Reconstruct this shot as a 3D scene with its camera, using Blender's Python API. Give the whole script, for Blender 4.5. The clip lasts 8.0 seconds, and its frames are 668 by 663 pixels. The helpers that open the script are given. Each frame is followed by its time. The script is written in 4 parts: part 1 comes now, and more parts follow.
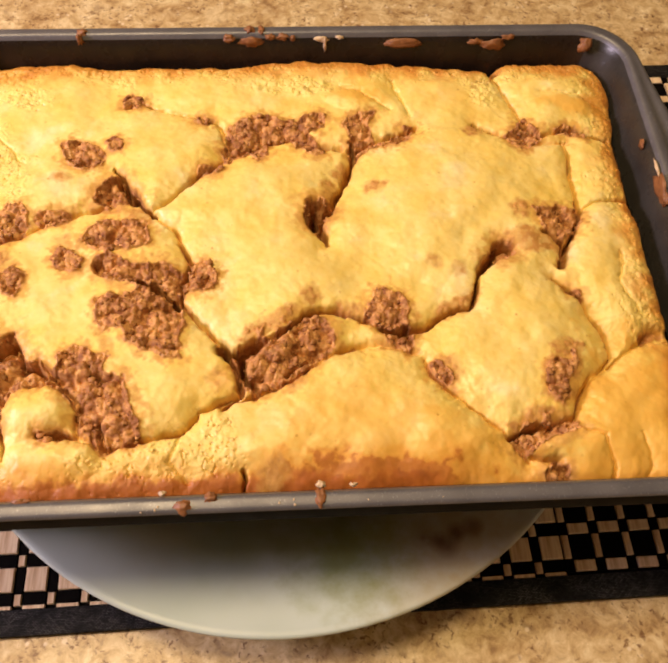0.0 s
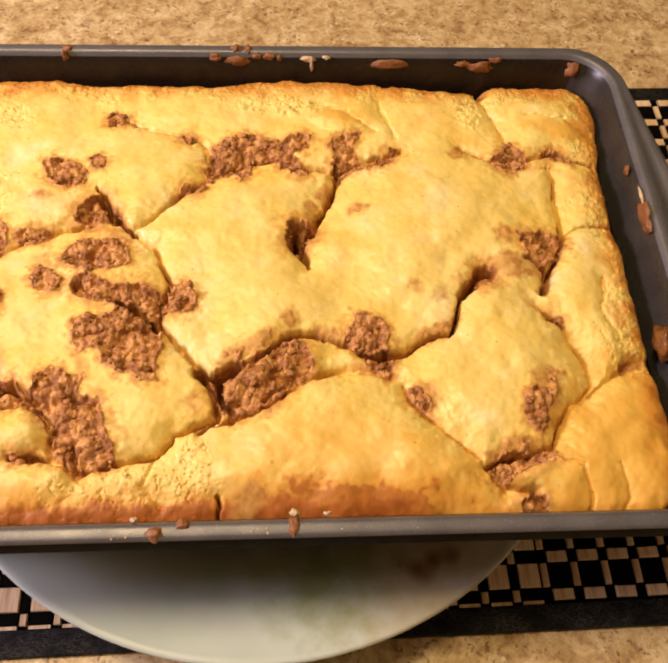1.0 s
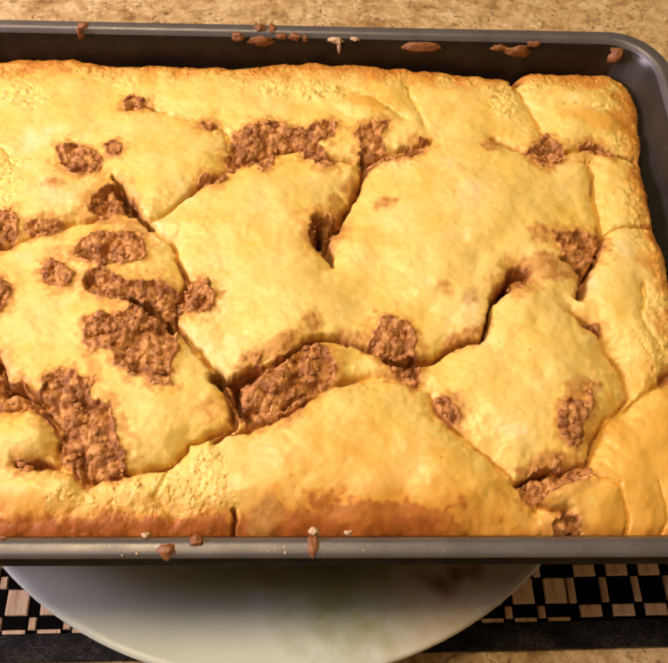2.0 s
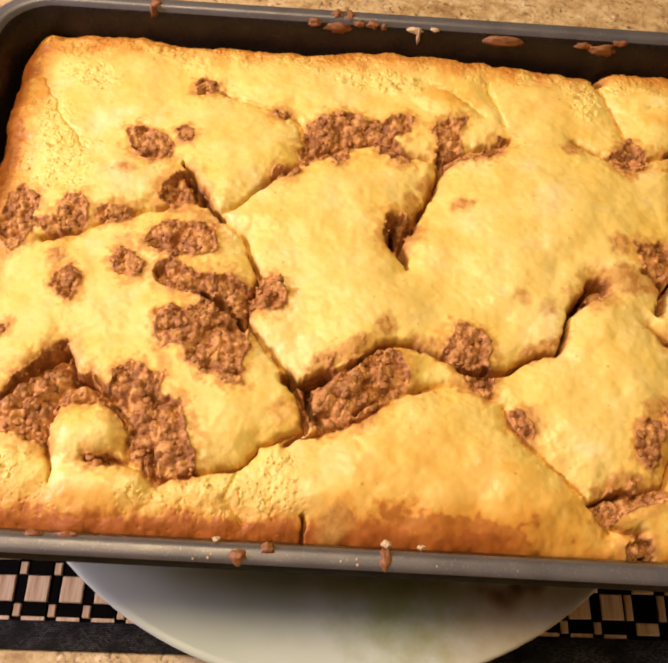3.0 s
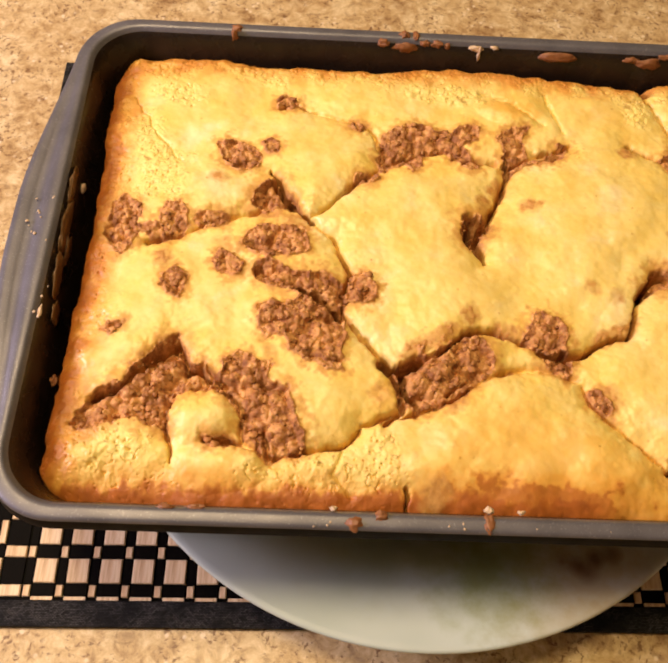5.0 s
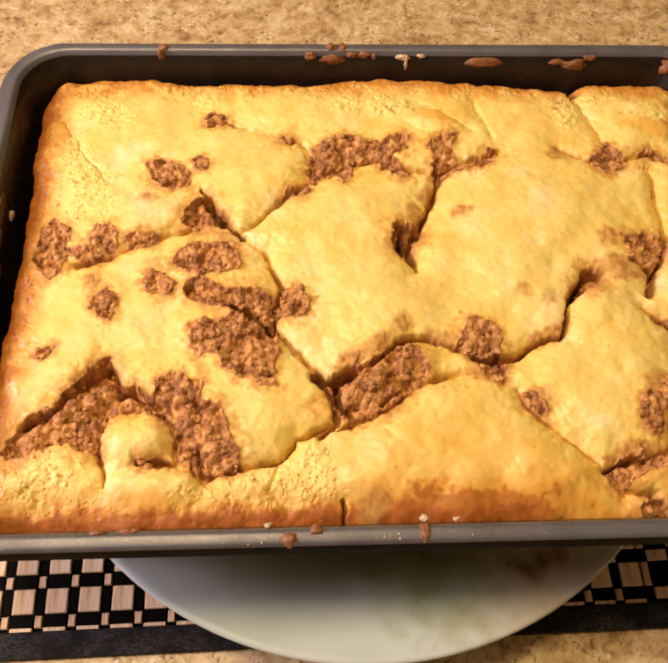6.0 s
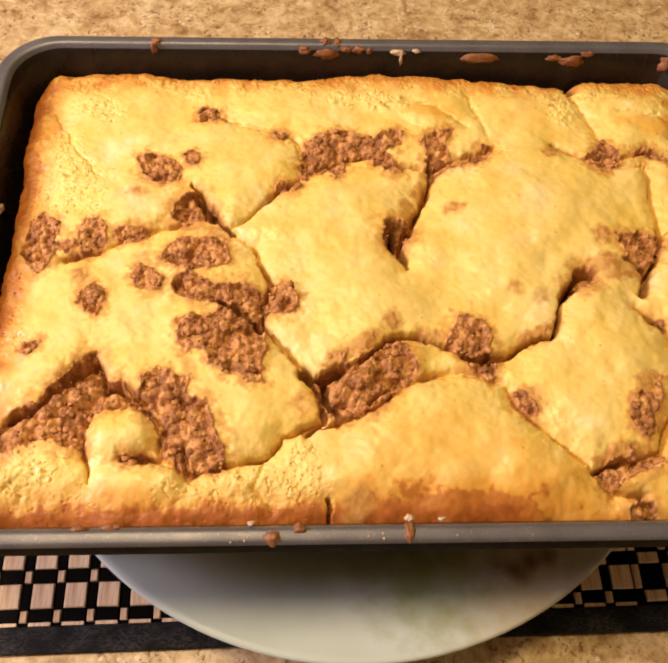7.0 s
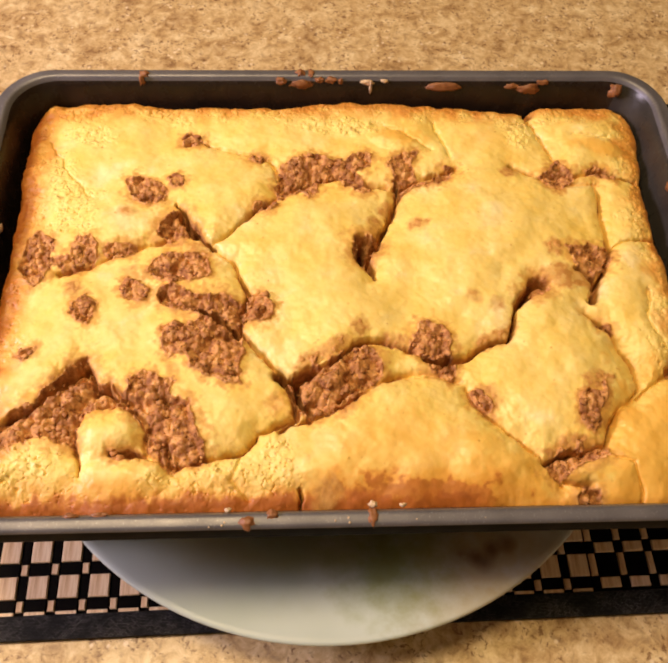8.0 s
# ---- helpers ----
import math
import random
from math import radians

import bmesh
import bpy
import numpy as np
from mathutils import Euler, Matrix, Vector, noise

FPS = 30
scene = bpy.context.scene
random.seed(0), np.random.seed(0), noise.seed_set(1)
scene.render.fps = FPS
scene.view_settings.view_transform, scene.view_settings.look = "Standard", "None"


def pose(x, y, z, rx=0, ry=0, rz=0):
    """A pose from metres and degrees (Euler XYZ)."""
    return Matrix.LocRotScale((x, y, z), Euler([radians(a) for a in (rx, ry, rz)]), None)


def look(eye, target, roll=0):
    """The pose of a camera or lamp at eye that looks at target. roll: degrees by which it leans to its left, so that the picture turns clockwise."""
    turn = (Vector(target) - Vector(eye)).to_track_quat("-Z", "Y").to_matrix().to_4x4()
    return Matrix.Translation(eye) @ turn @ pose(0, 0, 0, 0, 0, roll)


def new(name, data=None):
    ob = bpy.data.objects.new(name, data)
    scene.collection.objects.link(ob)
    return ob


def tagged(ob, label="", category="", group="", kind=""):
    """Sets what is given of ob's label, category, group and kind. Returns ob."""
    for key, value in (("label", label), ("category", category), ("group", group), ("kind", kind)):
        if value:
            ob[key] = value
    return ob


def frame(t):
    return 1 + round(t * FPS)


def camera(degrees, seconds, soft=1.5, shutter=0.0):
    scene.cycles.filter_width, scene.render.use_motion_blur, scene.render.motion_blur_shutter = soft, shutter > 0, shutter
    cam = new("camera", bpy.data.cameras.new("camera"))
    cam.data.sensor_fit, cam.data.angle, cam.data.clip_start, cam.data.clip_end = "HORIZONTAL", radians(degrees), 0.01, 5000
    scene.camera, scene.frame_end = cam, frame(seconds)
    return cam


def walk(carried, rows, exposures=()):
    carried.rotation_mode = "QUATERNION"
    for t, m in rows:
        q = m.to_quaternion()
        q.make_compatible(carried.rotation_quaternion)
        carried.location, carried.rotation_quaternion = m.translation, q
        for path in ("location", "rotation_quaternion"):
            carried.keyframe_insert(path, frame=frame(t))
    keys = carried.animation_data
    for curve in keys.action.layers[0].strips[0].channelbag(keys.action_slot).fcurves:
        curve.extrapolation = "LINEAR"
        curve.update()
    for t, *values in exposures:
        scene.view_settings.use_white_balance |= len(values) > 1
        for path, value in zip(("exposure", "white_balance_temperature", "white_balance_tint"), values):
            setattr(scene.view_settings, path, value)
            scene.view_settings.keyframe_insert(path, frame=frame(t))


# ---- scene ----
import itertools

cam = camera(44.63, 8.0, soft=2.4)
PATH = [
    (0.0, (-0.00115, -0.21173, 0.35809), (0.01911, -0.01012, 0.01320), 3.31),
    (0.5, (-0.00068, -0.21082, 0.35951), (0.01994, -0.00768, 0.01556), 4.06),
    (1.0, (0.00582, -0.20462, 0.36019), (0.02817, -0.00044, 0.01695), 4.67),
    (2.5, (-0.00077, -0.17451, 0.35070), (0.00906, 0.00637, -0.00593), 4.49),
    (3.0, (-0.01948, -0.16990, 0.35184), (-0.01092, 0.00727, -0.00668), 5.78),
    (3.5, (-0.03797, -0.17712, 0.35455), (-0.03150, 0.00072, -0.00368), 5.86),
    (4.0, (-0.05796, -0.18096, 0.35650), (-0.05193, -0.00244, -0.00140), 6.51),
    (5.5, (-0.05755, -0.20023, 0.36816), (-0.04221, -0.00612, 0.01875), 4.21),
    (6.0, (-0.03736, -0.19483, 0.36651), (-0.01853, -0.00044, 0.01743), 4.06),
    (6.5, (-0.03255, -0.19125, 0.36514), (-0.01473, 0.00273, 0.01578), 4.35),
    (7.0, (-0.02998, -0.19360, 0.36414), (-0.01438, -0.00037, 0.01425), 3.83),
    (7.5, (-0.02383, -0.20074, 0.37057), (-0.00923, -0.00552, 0.02175), 3.24),
    (8.0, (-0.01966, -0.21565, 0.38490), (-0.00323, -0.01120, 0.04149), 3.27),
]
walk(cam, [(t, look(eye, target, roll)) for t, eye, target, roll in PATH])

# ------------------------------------------------------------------ light
world = bpy.data.worlds.new("room_air")
scene.world = world
world.use_nodes = True
world.node_tree.nodes["Background"].inputs[0].default_value = (1.0, 0.82, 0.62, 1)
world.node_tree.nodes["Background"].inputs[1].default_value = 0.03


def area_lamp(name, eye, target, size, watts, colour):
    data = bpy.data.lights.new(name, "AREA")
    data.shape, data.size, data.energy, data.color = "DISK", size, watts, colour
    ob = new(name, data)
    ob.matrix_world = look(eye, target)
    return ob


area_lamp("ceiling_lamp_light", (-0.34, 0.18, 1.34), (0, 0.02, 0.05), 0.44, 14.8, (1.0, 0.732, 0.398))
# light from the left; its source is unseen and no window is built
area_lamp("left_light", (-0.88, -0.05, 0.50), (-0.1, 0.05, 0.05), 0.24, 8.4, (1.0, 0.81, 0.98))


# ------------------------------------------------------------------ materials
def material(name):
    mat = bpy.data.materials.new(name)
    mat.use_nodes = True
    nt = mat.node_tree
    return mat, nt, nt.nodes["Principled BSDF"]


def node(nt, kind, **inputs):
    n = nt.nodes.new(kind)
    for key, value in inputs.items():
        n.inputs[key.replace("_", " ")].default_value = value
    return n


def coords(nt, scale=(1, 1, 1)):
    tc = nt.nodes.new("ShaderNodeTexCoord")
    mp = nt.nodes.new("ShaderNodeMapping")
    mp.inputs["Scale"].default_value = scale
    nt.links.new(tc.outputs["Object"], mp.inputs["Vector"])
    return mp.outputs["Vector"]


def noise_tex(nt, vec, scale, detail=4.0, rough=0.55, distortion=0.0):
    n = node(nt, "ShaderNodeTexNoise", Scale=scale, Detail=detail, Roughness=rough, Distortion=distortion)
    nt.links.new(vec, n.inputs["Vector"])
    return n.outputs["Fac"]


def ramp(nt, fac, stops):
    r = nt.nodes.new("ShaderNodeValToRGB")
    els = r.color_ramp.elements
    while len(els) < len(stops):
        els.new(0.5)
    for e, (p, c) in zip(els, stops):
        e.position = p
        e.color = (*c, 1) if len(c) == 3 else c
    nt.links.new(fac, r.inputs["Fac"])
    return r.outputs["Color"]


def mix(nt, fac, a, b, kind="MIX"):
    m = nt.nodes.new("ShaderNodeMix")
    m.data_type, m.blend_type = "RGBA", kind
    for sock, v in ((m.inputs["Factor"], fac), (m.inputs["A"], a), (m.inputs["B"], b)):
        if isinstance(v, (int, float)):
            sock.default_value = v
        elif isinstance(v, tuple):
            sock.default_value = (*v, 1)
        else:
            nt.links.new(v, sock)
    return m.outputs["Result"]


def bump(nt, height, bsdf, strength, distance, before=None):
    b = node(nt, "ShaderNodeBump", Strength=strength, Distance=distance)
    nt.links.new(height, b.inputs["Height"])
    if before is not None:
        nt.links.new(before, b.inputs["Normal"])
    nt.links.new(b.outputs["Normal"], bsdf.inputs["Normal"])
    return b.outputs["Normal"]


GREY = lambda v: (v, v, v)


def laminate():
    mat, nt, b = material("speckled_laminate")
    v = coords(nt)
    big = ramp(nt, noise_tex(nt, v, 34, 6, 0.72, 0.3), [(0.34, (0.27, 0.155, 0.065)), (0.45, (0.47, 0.32, 0.145)), (0.54, (0.62, 0.475, 0.25)), (0.66, (0.78, 0.66, 0.41))])
    mid = ramp(nt, noise_tex(nt, v, 135, 5, 0.70, 0.5), [(0.36, (0.20, 0.105, 0.040)), (0.45, (0.45, 0.305, 0.13)), (0.55, (0.63, 0.48, 0.255)), (0.66, (0.80, 0.68, 0.42))])
    col = mix(nt, 0.58, big, mid)
    fleck = ramp(nt, noise_tex(nt, v, 380, 3, 0.6, 0.6), [(0.37, GREY(0.9)), (0.45, GREY(0))])
    clump = ramp(nt, noise_tex(nt, v, 60, 4, 0.6), [(0.44, GREY(0)), (0.54, GREY(1))])
    gate = mix(nt, 1.0, fleck, clump, "MULTIPLY")
    col = mix(nt, gate, col, (0.17, 0.080, 0.030))
    vor = node(nt, "ShaderNodeTexVoronoi", Scale=170.0)
    nt.links.new(v, vor.inputs["Vector"])
    chip = ramp(nt, vor.outputs["Distance"], [(0.14, GREY(1)), (0.24, GREY(0))])
    chip2 = mix(nt, 1.0, chip, ramp(nt, noise_tex(nt, v, 60, 2), [(0.50, GREY(0)), (0.60, GREY(0.7))]), "MULTIPLY")
    col = mix(nt, chip2, col, (0.82, 0.70, 0.50))
    nt.links.new(col, b.inputs["Base Color"])
    rough = ramp(nt, noise_tex(nt, v, 120, 3), [(0.3, GREY(0.34)), (0.7, GREY(0.46))])
    nt.links.new(rough, b.inputs["Roughness"])
    bump(nt, noise_tex(nt, v, 500, 3), b, 0.15, 0.0004)
    return mat


def nonstick(name, low, high, metal, rough, gloss=0.5):
    mat, nt, b = material(name)
    b.inputs["Specular IOR Level"].default_value = gloss
    v = coords(nt)
    col = ramp(nt, noise_tex(nt, v, 60, 4), [(0.3, low), (0.7, high)])
    spk = ramp(nt, noise_tex(nt, v, 1500, 2), [(0.62, GREY(0)), (0.72, GREY(0.6))])
    col = mix(nt, spk, col, tuple(2.0 * c for c in high))
    nt.links.new(col, b.inputs["Base Color"])
    b.inputs["Metallic"].default_value = metal
    nt.links.new(ramp(nt, noise_tex(nt, v, 90, 4), [(0.3, GREY(rough - 0.05)), (0.7, GREY(rough + 0.07))]), b.inputs["Roughness"])
    bump(nt, noise_tex(nt, v, 1400, 2), b, 0.25, 0.0002)
    return mat


def cake_stuff():
    mat, nt, b = material("yellow_cake")
    v = coords(nt)

    def attr(name):
        a = nt.nodes.new("ShaderNodeAttribute")
        a.attribute_name = name
        return a.outputs["Fac"]

    base = ramp(nt, noise_tex(nt, v, 48, 5, 0.6), [(0.30, (0.82, 0.60, 0.125)), (0.44, (0.84, 0.655, 0.175)), (0.57, (0.86, 0.70, 0.235)), (0.70, (0.90, 0.785, 0.40))])
    fine = ramp(nt, noise_tex(nt, v, 300, 4, 0.6), [(0.30, (0.70, 0.42, 0.06)), (0.48, (0.87, 0.61, 0.16)), (0.70, (0.95, 0.80, 0.38))])
    col = mix(nt, 0.16, base, fine)
    gold = mix(nt, noise_tex(nt, v, 120, 4), (0.79, 0.41, 0.05), (0.85, 0.56, 0.12))
    col = mix(nt, attr("golden"), col, gold)
    # open crumb where the crust is torn
    torn_col = mix(nt, noise_tex(nt, v, 260, 4, 0.65), (0.78, 0.60, 0.11), (0.91, 0.79, 0.32))
    col = mix(nt, attr("torn"), col, torn_col)
    slit = ramp(nt, noise_tex(nt, v, 300, 3, 0.5, 1.0), [(0.34, GREY(0.85)), (0.40, GREY(0))])
    slit = mix(nt, 1.0, slit, attr("torn"), "MULTIPLY")
    # small toasted freckles
    vor = node(nt, "ShaderNodeTexVoronoi", Scale=200.0)
    nt.links.new(v, vor.inputs["Vector"])
    dot = ramp(nt, vor.outputs["Distance"], [(0.06, GREY(0.75)), (0.15, GREY(0))])
    dot = mix(nt, 1.0, dot, ramp(nt, noise_tex(nt, v, 130, 3), [(0.53, GREY(0)), (0.63, GREY(1))]), "MULTIPLY")
    col = mix(nt, dot, col, (0.52, 0.27, 0.03))
    crust = mix(nt, noise_tex(nt, v, 330, 4, 0.65), (0.46, 0.135, 0.014), (0.78, 0.36, 0.05))
    col = mix(nt, attr("crust"), col, crust)
    col = mix(nt, ramp(nt, attr("crust"), [(0.72, GREY(0)), (1.0, GREY(0.9))]), col, mix(nt, noise_tex(nt, v, 200, 4), (0.17, 0.034, 0.004), (0.52, 0.155, 0.018)))
    col = mix(nt, slit, col, (0.36, 0.19, 0.02))
    brown = ramp(nt, noise_tex(nt, v, 280, 6, 0.66), [(0.34, (0.20, 0.066, 0.014)), (0.50, (0.45, 0.195, 0.054)), (0.66, (0.74, 0.42, 0.155))])
    brown = mix(nt, ramp(nt, attr("tone"), [(0.45, GREY(0)), (0.95, GREY(0.6))]), brown, (0.68, 0.36, 0.115))
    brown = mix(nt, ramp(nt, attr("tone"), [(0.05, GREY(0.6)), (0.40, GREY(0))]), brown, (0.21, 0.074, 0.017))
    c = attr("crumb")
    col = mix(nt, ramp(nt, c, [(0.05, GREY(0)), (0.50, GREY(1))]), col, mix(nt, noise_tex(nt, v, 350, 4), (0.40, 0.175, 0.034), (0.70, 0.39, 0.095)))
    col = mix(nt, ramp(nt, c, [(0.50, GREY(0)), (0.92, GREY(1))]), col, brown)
    nt.links.new(col, b.inputs["Base Color"])
    wet = ramp(nt, noise_tex(nt, v, 40, 3), [(0.35, GREY(0.36)), (0.65, GREY(0.52))])
    wet = mix(nt, ramp(nt, attr("crust"), [(0.7, GREY(0)), (1.0, GREY(1))]), wet, GREY(0.55))
    nt.links.new(mix(nt, attr("crumb"), wet, GREY(0.72)), b.inputs["Roughness"])
    b.inputs["Specular IOR Level"].default_value = 0.5
    b.inputs["Subsurface Weight"].default_value = 0.03
    b.inputs["Subsurface Radius"].default_value = (1.0, 0.5, 0.15)
    b.inputs["Subsurface Scale"].default_value = 0.003
    n1 = bump(nt, noise_tex(nt, v, 110, 4, 0.5), b, 0.035, 0.0016)
    grain = mix(nt, 1.0, noise_tex(nt, v, 620, 4, 0.65), mix(nt, 1.0, mix(nt, 1.0, attr("torn"), attr("crumb"), "ADD"), GREY(0.22), "ADD"), "MULTIPLY")
    bump(nt, grain, b, 0.30, 0.0008, n1)
    return mat


def streusel_stuff():
    mat, nt, b = material("cinnamon_crumbs")
    v = coords(nt)
    isl = nt.nodes.new("ShaderNodeNewGeometry")
    tone = ramp(nt, isl.outputs["Random Per Island"], [(0.0, (0.34, 0.128, 0.032)), (0.5, (0.46, 0.200, 0.056)), (1.0, (0.64, 0.33, 0.105))])
    col = mix(nt, 0.45, tone, mix(nt, noise_tex(nt, v, 900, 4), (0.24, 0.086, 0.024), (0.60, 0.31, 0.12)))
    col = mix(nt, 1.0, col, ramp(nt, noise_tex(nt, v, 130, 3), [(0.38, (0.62, 0.56, 0.52)), (0.50, (0.86, 0.84, 0.82)), (0.62, (1.15, 1.16, 1.18))]), "MULTIPLY")
    nt.links.new(col, b.inputs["Base Color"])
    b.inputs["Roughness"].default_value = 0.62
    b.inputs["Specular IOR Level"].default_value = 0.35
    bump(nt, noise_tex(nt, v, 1600, 3), b, 0.5, 0.0005)
    return mat


def baked_batter(name="baked_batter", low=(0.12, 0.040, 0.012), high=(0.38, 0.165, 0.060)):
    mat, nt, b = material(name)
    v = coords(nt)
    nt.links.new(mix(nt, noise_tex(nt, v, 350, 4), low, high), b.inputs["Base Color"])
    b.inputs["Roughness"].default_value = 0.5
    bump(nt, noise_tex(nt, v, 700, 3), b, 0.4, 0.0006)
    return mat


def pale_residue():
    mat, nt, b = material("pale_residue")
    v = coords(nt)
    nt.links.new(mix(nt, noise_tex(nt, v, 350, 4), (0.46, 0.31, 0.16), (0.72, 0.58, 0.40)), b.inputs["Base Color"])
    b.inputs["Roughness"].default_value = 0.45
    return mat


def caramel():
    mat, nt, b = material("burnt_sugar")
    v = coords(nt)
    nt.links.new(mix(nt, noise_tex(nt, v, 300, 4), (0.05, 0.015, 0.006), (0.30, 0.12, 0.03)), b.inputs["Base Color"])
    b.inputs["Roughness"].default_value = 0.12
    return mat


def opal_glass():
    mat, nt, b = material("opal_glass")
    v = coords(nt)
    col = ramp(nt, noise_tex(nt, v, 14, 3), [(0.3, (0.45, 0.53, 0.47)), (0.7, (0.55, 0.63, 0.59))])

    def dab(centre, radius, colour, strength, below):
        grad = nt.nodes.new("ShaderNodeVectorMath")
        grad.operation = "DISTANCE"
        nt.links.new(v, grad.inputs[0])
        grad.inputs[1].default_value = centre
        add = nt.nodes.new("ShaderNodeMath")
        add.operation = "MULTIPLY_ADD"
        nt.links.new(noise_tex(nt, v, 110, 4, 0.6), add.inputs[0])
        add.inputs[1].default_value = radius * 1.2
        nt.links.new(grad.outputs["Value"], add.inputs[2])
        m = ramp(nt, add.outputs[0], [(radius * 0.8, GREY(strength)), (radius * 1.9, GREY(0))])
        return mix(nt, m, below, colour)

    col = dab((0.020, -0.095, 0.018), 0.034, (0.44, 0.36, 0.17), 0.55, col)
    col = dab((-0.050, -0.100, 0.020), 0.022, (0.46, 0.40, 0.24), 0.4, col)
    # wide brown dab: stains, with the dim light of this side painted in
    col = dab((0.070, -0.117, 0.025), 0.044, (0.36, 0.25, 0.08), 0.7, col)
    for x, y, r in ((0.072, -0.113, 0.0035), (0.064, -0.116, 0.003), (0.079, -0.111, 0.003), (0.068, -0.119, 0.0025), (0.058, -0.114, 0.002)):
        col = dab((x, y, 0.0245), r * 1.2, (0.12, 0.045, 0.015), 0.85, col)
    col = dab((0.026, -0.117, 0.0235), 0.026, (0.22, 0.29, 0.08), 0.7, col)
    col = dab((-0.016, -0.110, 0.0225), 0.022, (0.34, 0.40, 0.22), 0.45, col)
    nt.links.new(col, b.inputs["Base Color"])
    b.inputs["Roughness"].default_value = 0.42
    b.inputs["Specular IOR Level"].default_value = 0.3
    b.inputs["Coat Weight"].default_value = 0.08
    b.inputs["Coat Roughness"].default_value = 0.18
    return mat


def bamboo():
    mat, nt, b = material("natural_bamboo")
    v = coords(nt, (1, 0.06, 1))
    info = nt.nodes.new("ShaderNodeObjectInfo")
    grain = ramp(nt, noise_tex(nt, v, 900, 4, 0.6), [(0.30, (0.48, 0.30, 0.15)), (0.50, (0.72, 0.53, 0.32)), (0.70, (0.85, 0.70, 0.47))])
    var = ramp(nt, info.outputs["Random"], [(0.0, (0.85, 0.80, 0.74)), (1.0, (1.0, 1.0, 1.0))])
    nt.links.new(mix(nt, 1.0, grain, var, "MULTIPLY"), b.inputs["Base Color"])
    b.inputs["Roughness"].default_value = 0.45
    bump(nt, noise_tex(nt, v, 1200, 3), b, 0.3, 0.0004)
    return mat


def black_lacquer():
    mat, nt, b = material("black_stained_bamboo")
    v = coords(nt, (1, 0.06, 1))
    nt.links.new(mix(nt, noise_tex(nt, v, 900, 4), (0.0015, 0.0012, 0.0012), (0.005, 0.004, 0.003)), b.inputs["Base Color"])
    b.inputs["Roughness"].default_value = 0.5
    b.inputs["Specular IOR Level"].default_value = 0.03
    return mat


def black_cloth():
    mat, nt, b = material("black_woven_tape")
    v = coords(nt)
    br = node(nt, "ShaderNodeTexBrick", Scale=1.0)
    for key, value in (("Brick Width", 0.00130), ("Row Height", 0.00066), ("Mortar Size", 0.00021), ("Mortar Smooth", 0.6)):
        br.inputs[key].default_value = value
    br.inputs["Color1"].default_value, br.inputs["Color2"].default_value = (0.014, 0.013, 0.013, 1), (0.115, 0.110, 0.106, 1)
    br.inputs["Mortar"].default_value = (0.0015, 0.0015, 0.0015, 1)
    nt.links.new(v, br.inputs["Vector"])
    worn = ramp(nt, noise_tex(nt, v, 90, 4), [(0.38, GREY(0.15)), (0.60, GREY(0.9))])
    nt.links.new(mix(nt, 1.0, br.outputs["Color"], worn, "MULTIPLY"), b.inputs["Base Color"])
    b.inputs["Roughness"].default_value = 0.7
    b.inputs["Specular IOR Level"].default_value = 0.2
    bump(nt, ramp(nt, br.outputs["Fac"], [(0.0, GREY(1)), (1.0, GREY(0))]), b, 0.8, 0.0005)
    return mat


def plain(name, colour, rough=0.6, vary=0.12, scale=6):
    mat, nt, b = material(name)
    v = coords(nt)
    lo = tuple(c * (1 - vary) for c in colour)
    nt.links.new(mix(nt, noise_tex(nt, v, scale, 4), lo, colour), b.inputs["Base Color"])
    b.inputs["Roughness"].default_value = rough
    return mat


LAMINATE, CAKE, CRUMBS = laminate(), cake_stuff(), streusel_stuff()
STEEL = nonstick("grey_nonstick_steel", (0.120, 0.120, 0.134), (0.165, 0.164, 0.182), 0.45, 0.42)
# inner walls near black: the shade inside the pan is put into the colour
LINING = nonstick("shaded_lining", (0.010, 0.007, 0.005), (0.022, 0.013, 0.008), 0.0, 0.26, 0.26)
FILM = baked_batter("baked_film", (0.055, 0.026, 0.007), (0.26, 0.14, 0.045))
# lit copy of the inner coating, for the wall facing the left light
LINING_LIT = nonstick("lit_lining", (0.026, 0.024, 0.022), (0.044, 0.041, 0.037), 0.0, 0.28, 0.35)
# near black on the outer faces: shade below the rim painted as colour
BEAD = nonstick("shaded_outer_coating", (0.004, 0.004, 0.004), (0.008, 0.007, 0.006), 0.0, 0.6, 0.05)
BATTER, RESIDUE, SUGAR, OPAL = baked_batter(), pale_residue(), caramel(), opal_glass()
BAMBOO, BLACK, CLOTH = bamboo(), black_lacquer(), black_cloth()
WALLS, CEIL = plain("wall_paint", (0.44, 0.38, 0.29)), plain("ceiling_paint", (0.66, 0.62, 0.55))
# darker than the other walls to dim the far rim's reflection
DIM_WALL = plain("dim_wall_paint", (0.20, 0.155, 0.11))
# pale so that the wall carrying it bounces fill light
PALE = plain("bounce_paint", (0.80, 0.75, 0.66), 0.5)
FLOOR = plain("floor_vinyl", (0.40, 0.29, 0.19), 0.4)


# ------------------------------------------------------------------ building helpers
def part(name, bm, mat, parent=None, label="", smooth=True):
    me = bpy.data.meshes.new(name)
    bm.to_mesh(me)
    bm.free()
    me.materials.append(mat)
    if smooth:
        me.polygons.foreach_set("use_smooth", [True] * len(me.polygons))
    ob = new(name, me)
    if parent is not None:
        ob.parent = parent
    return tagged(ob, label)


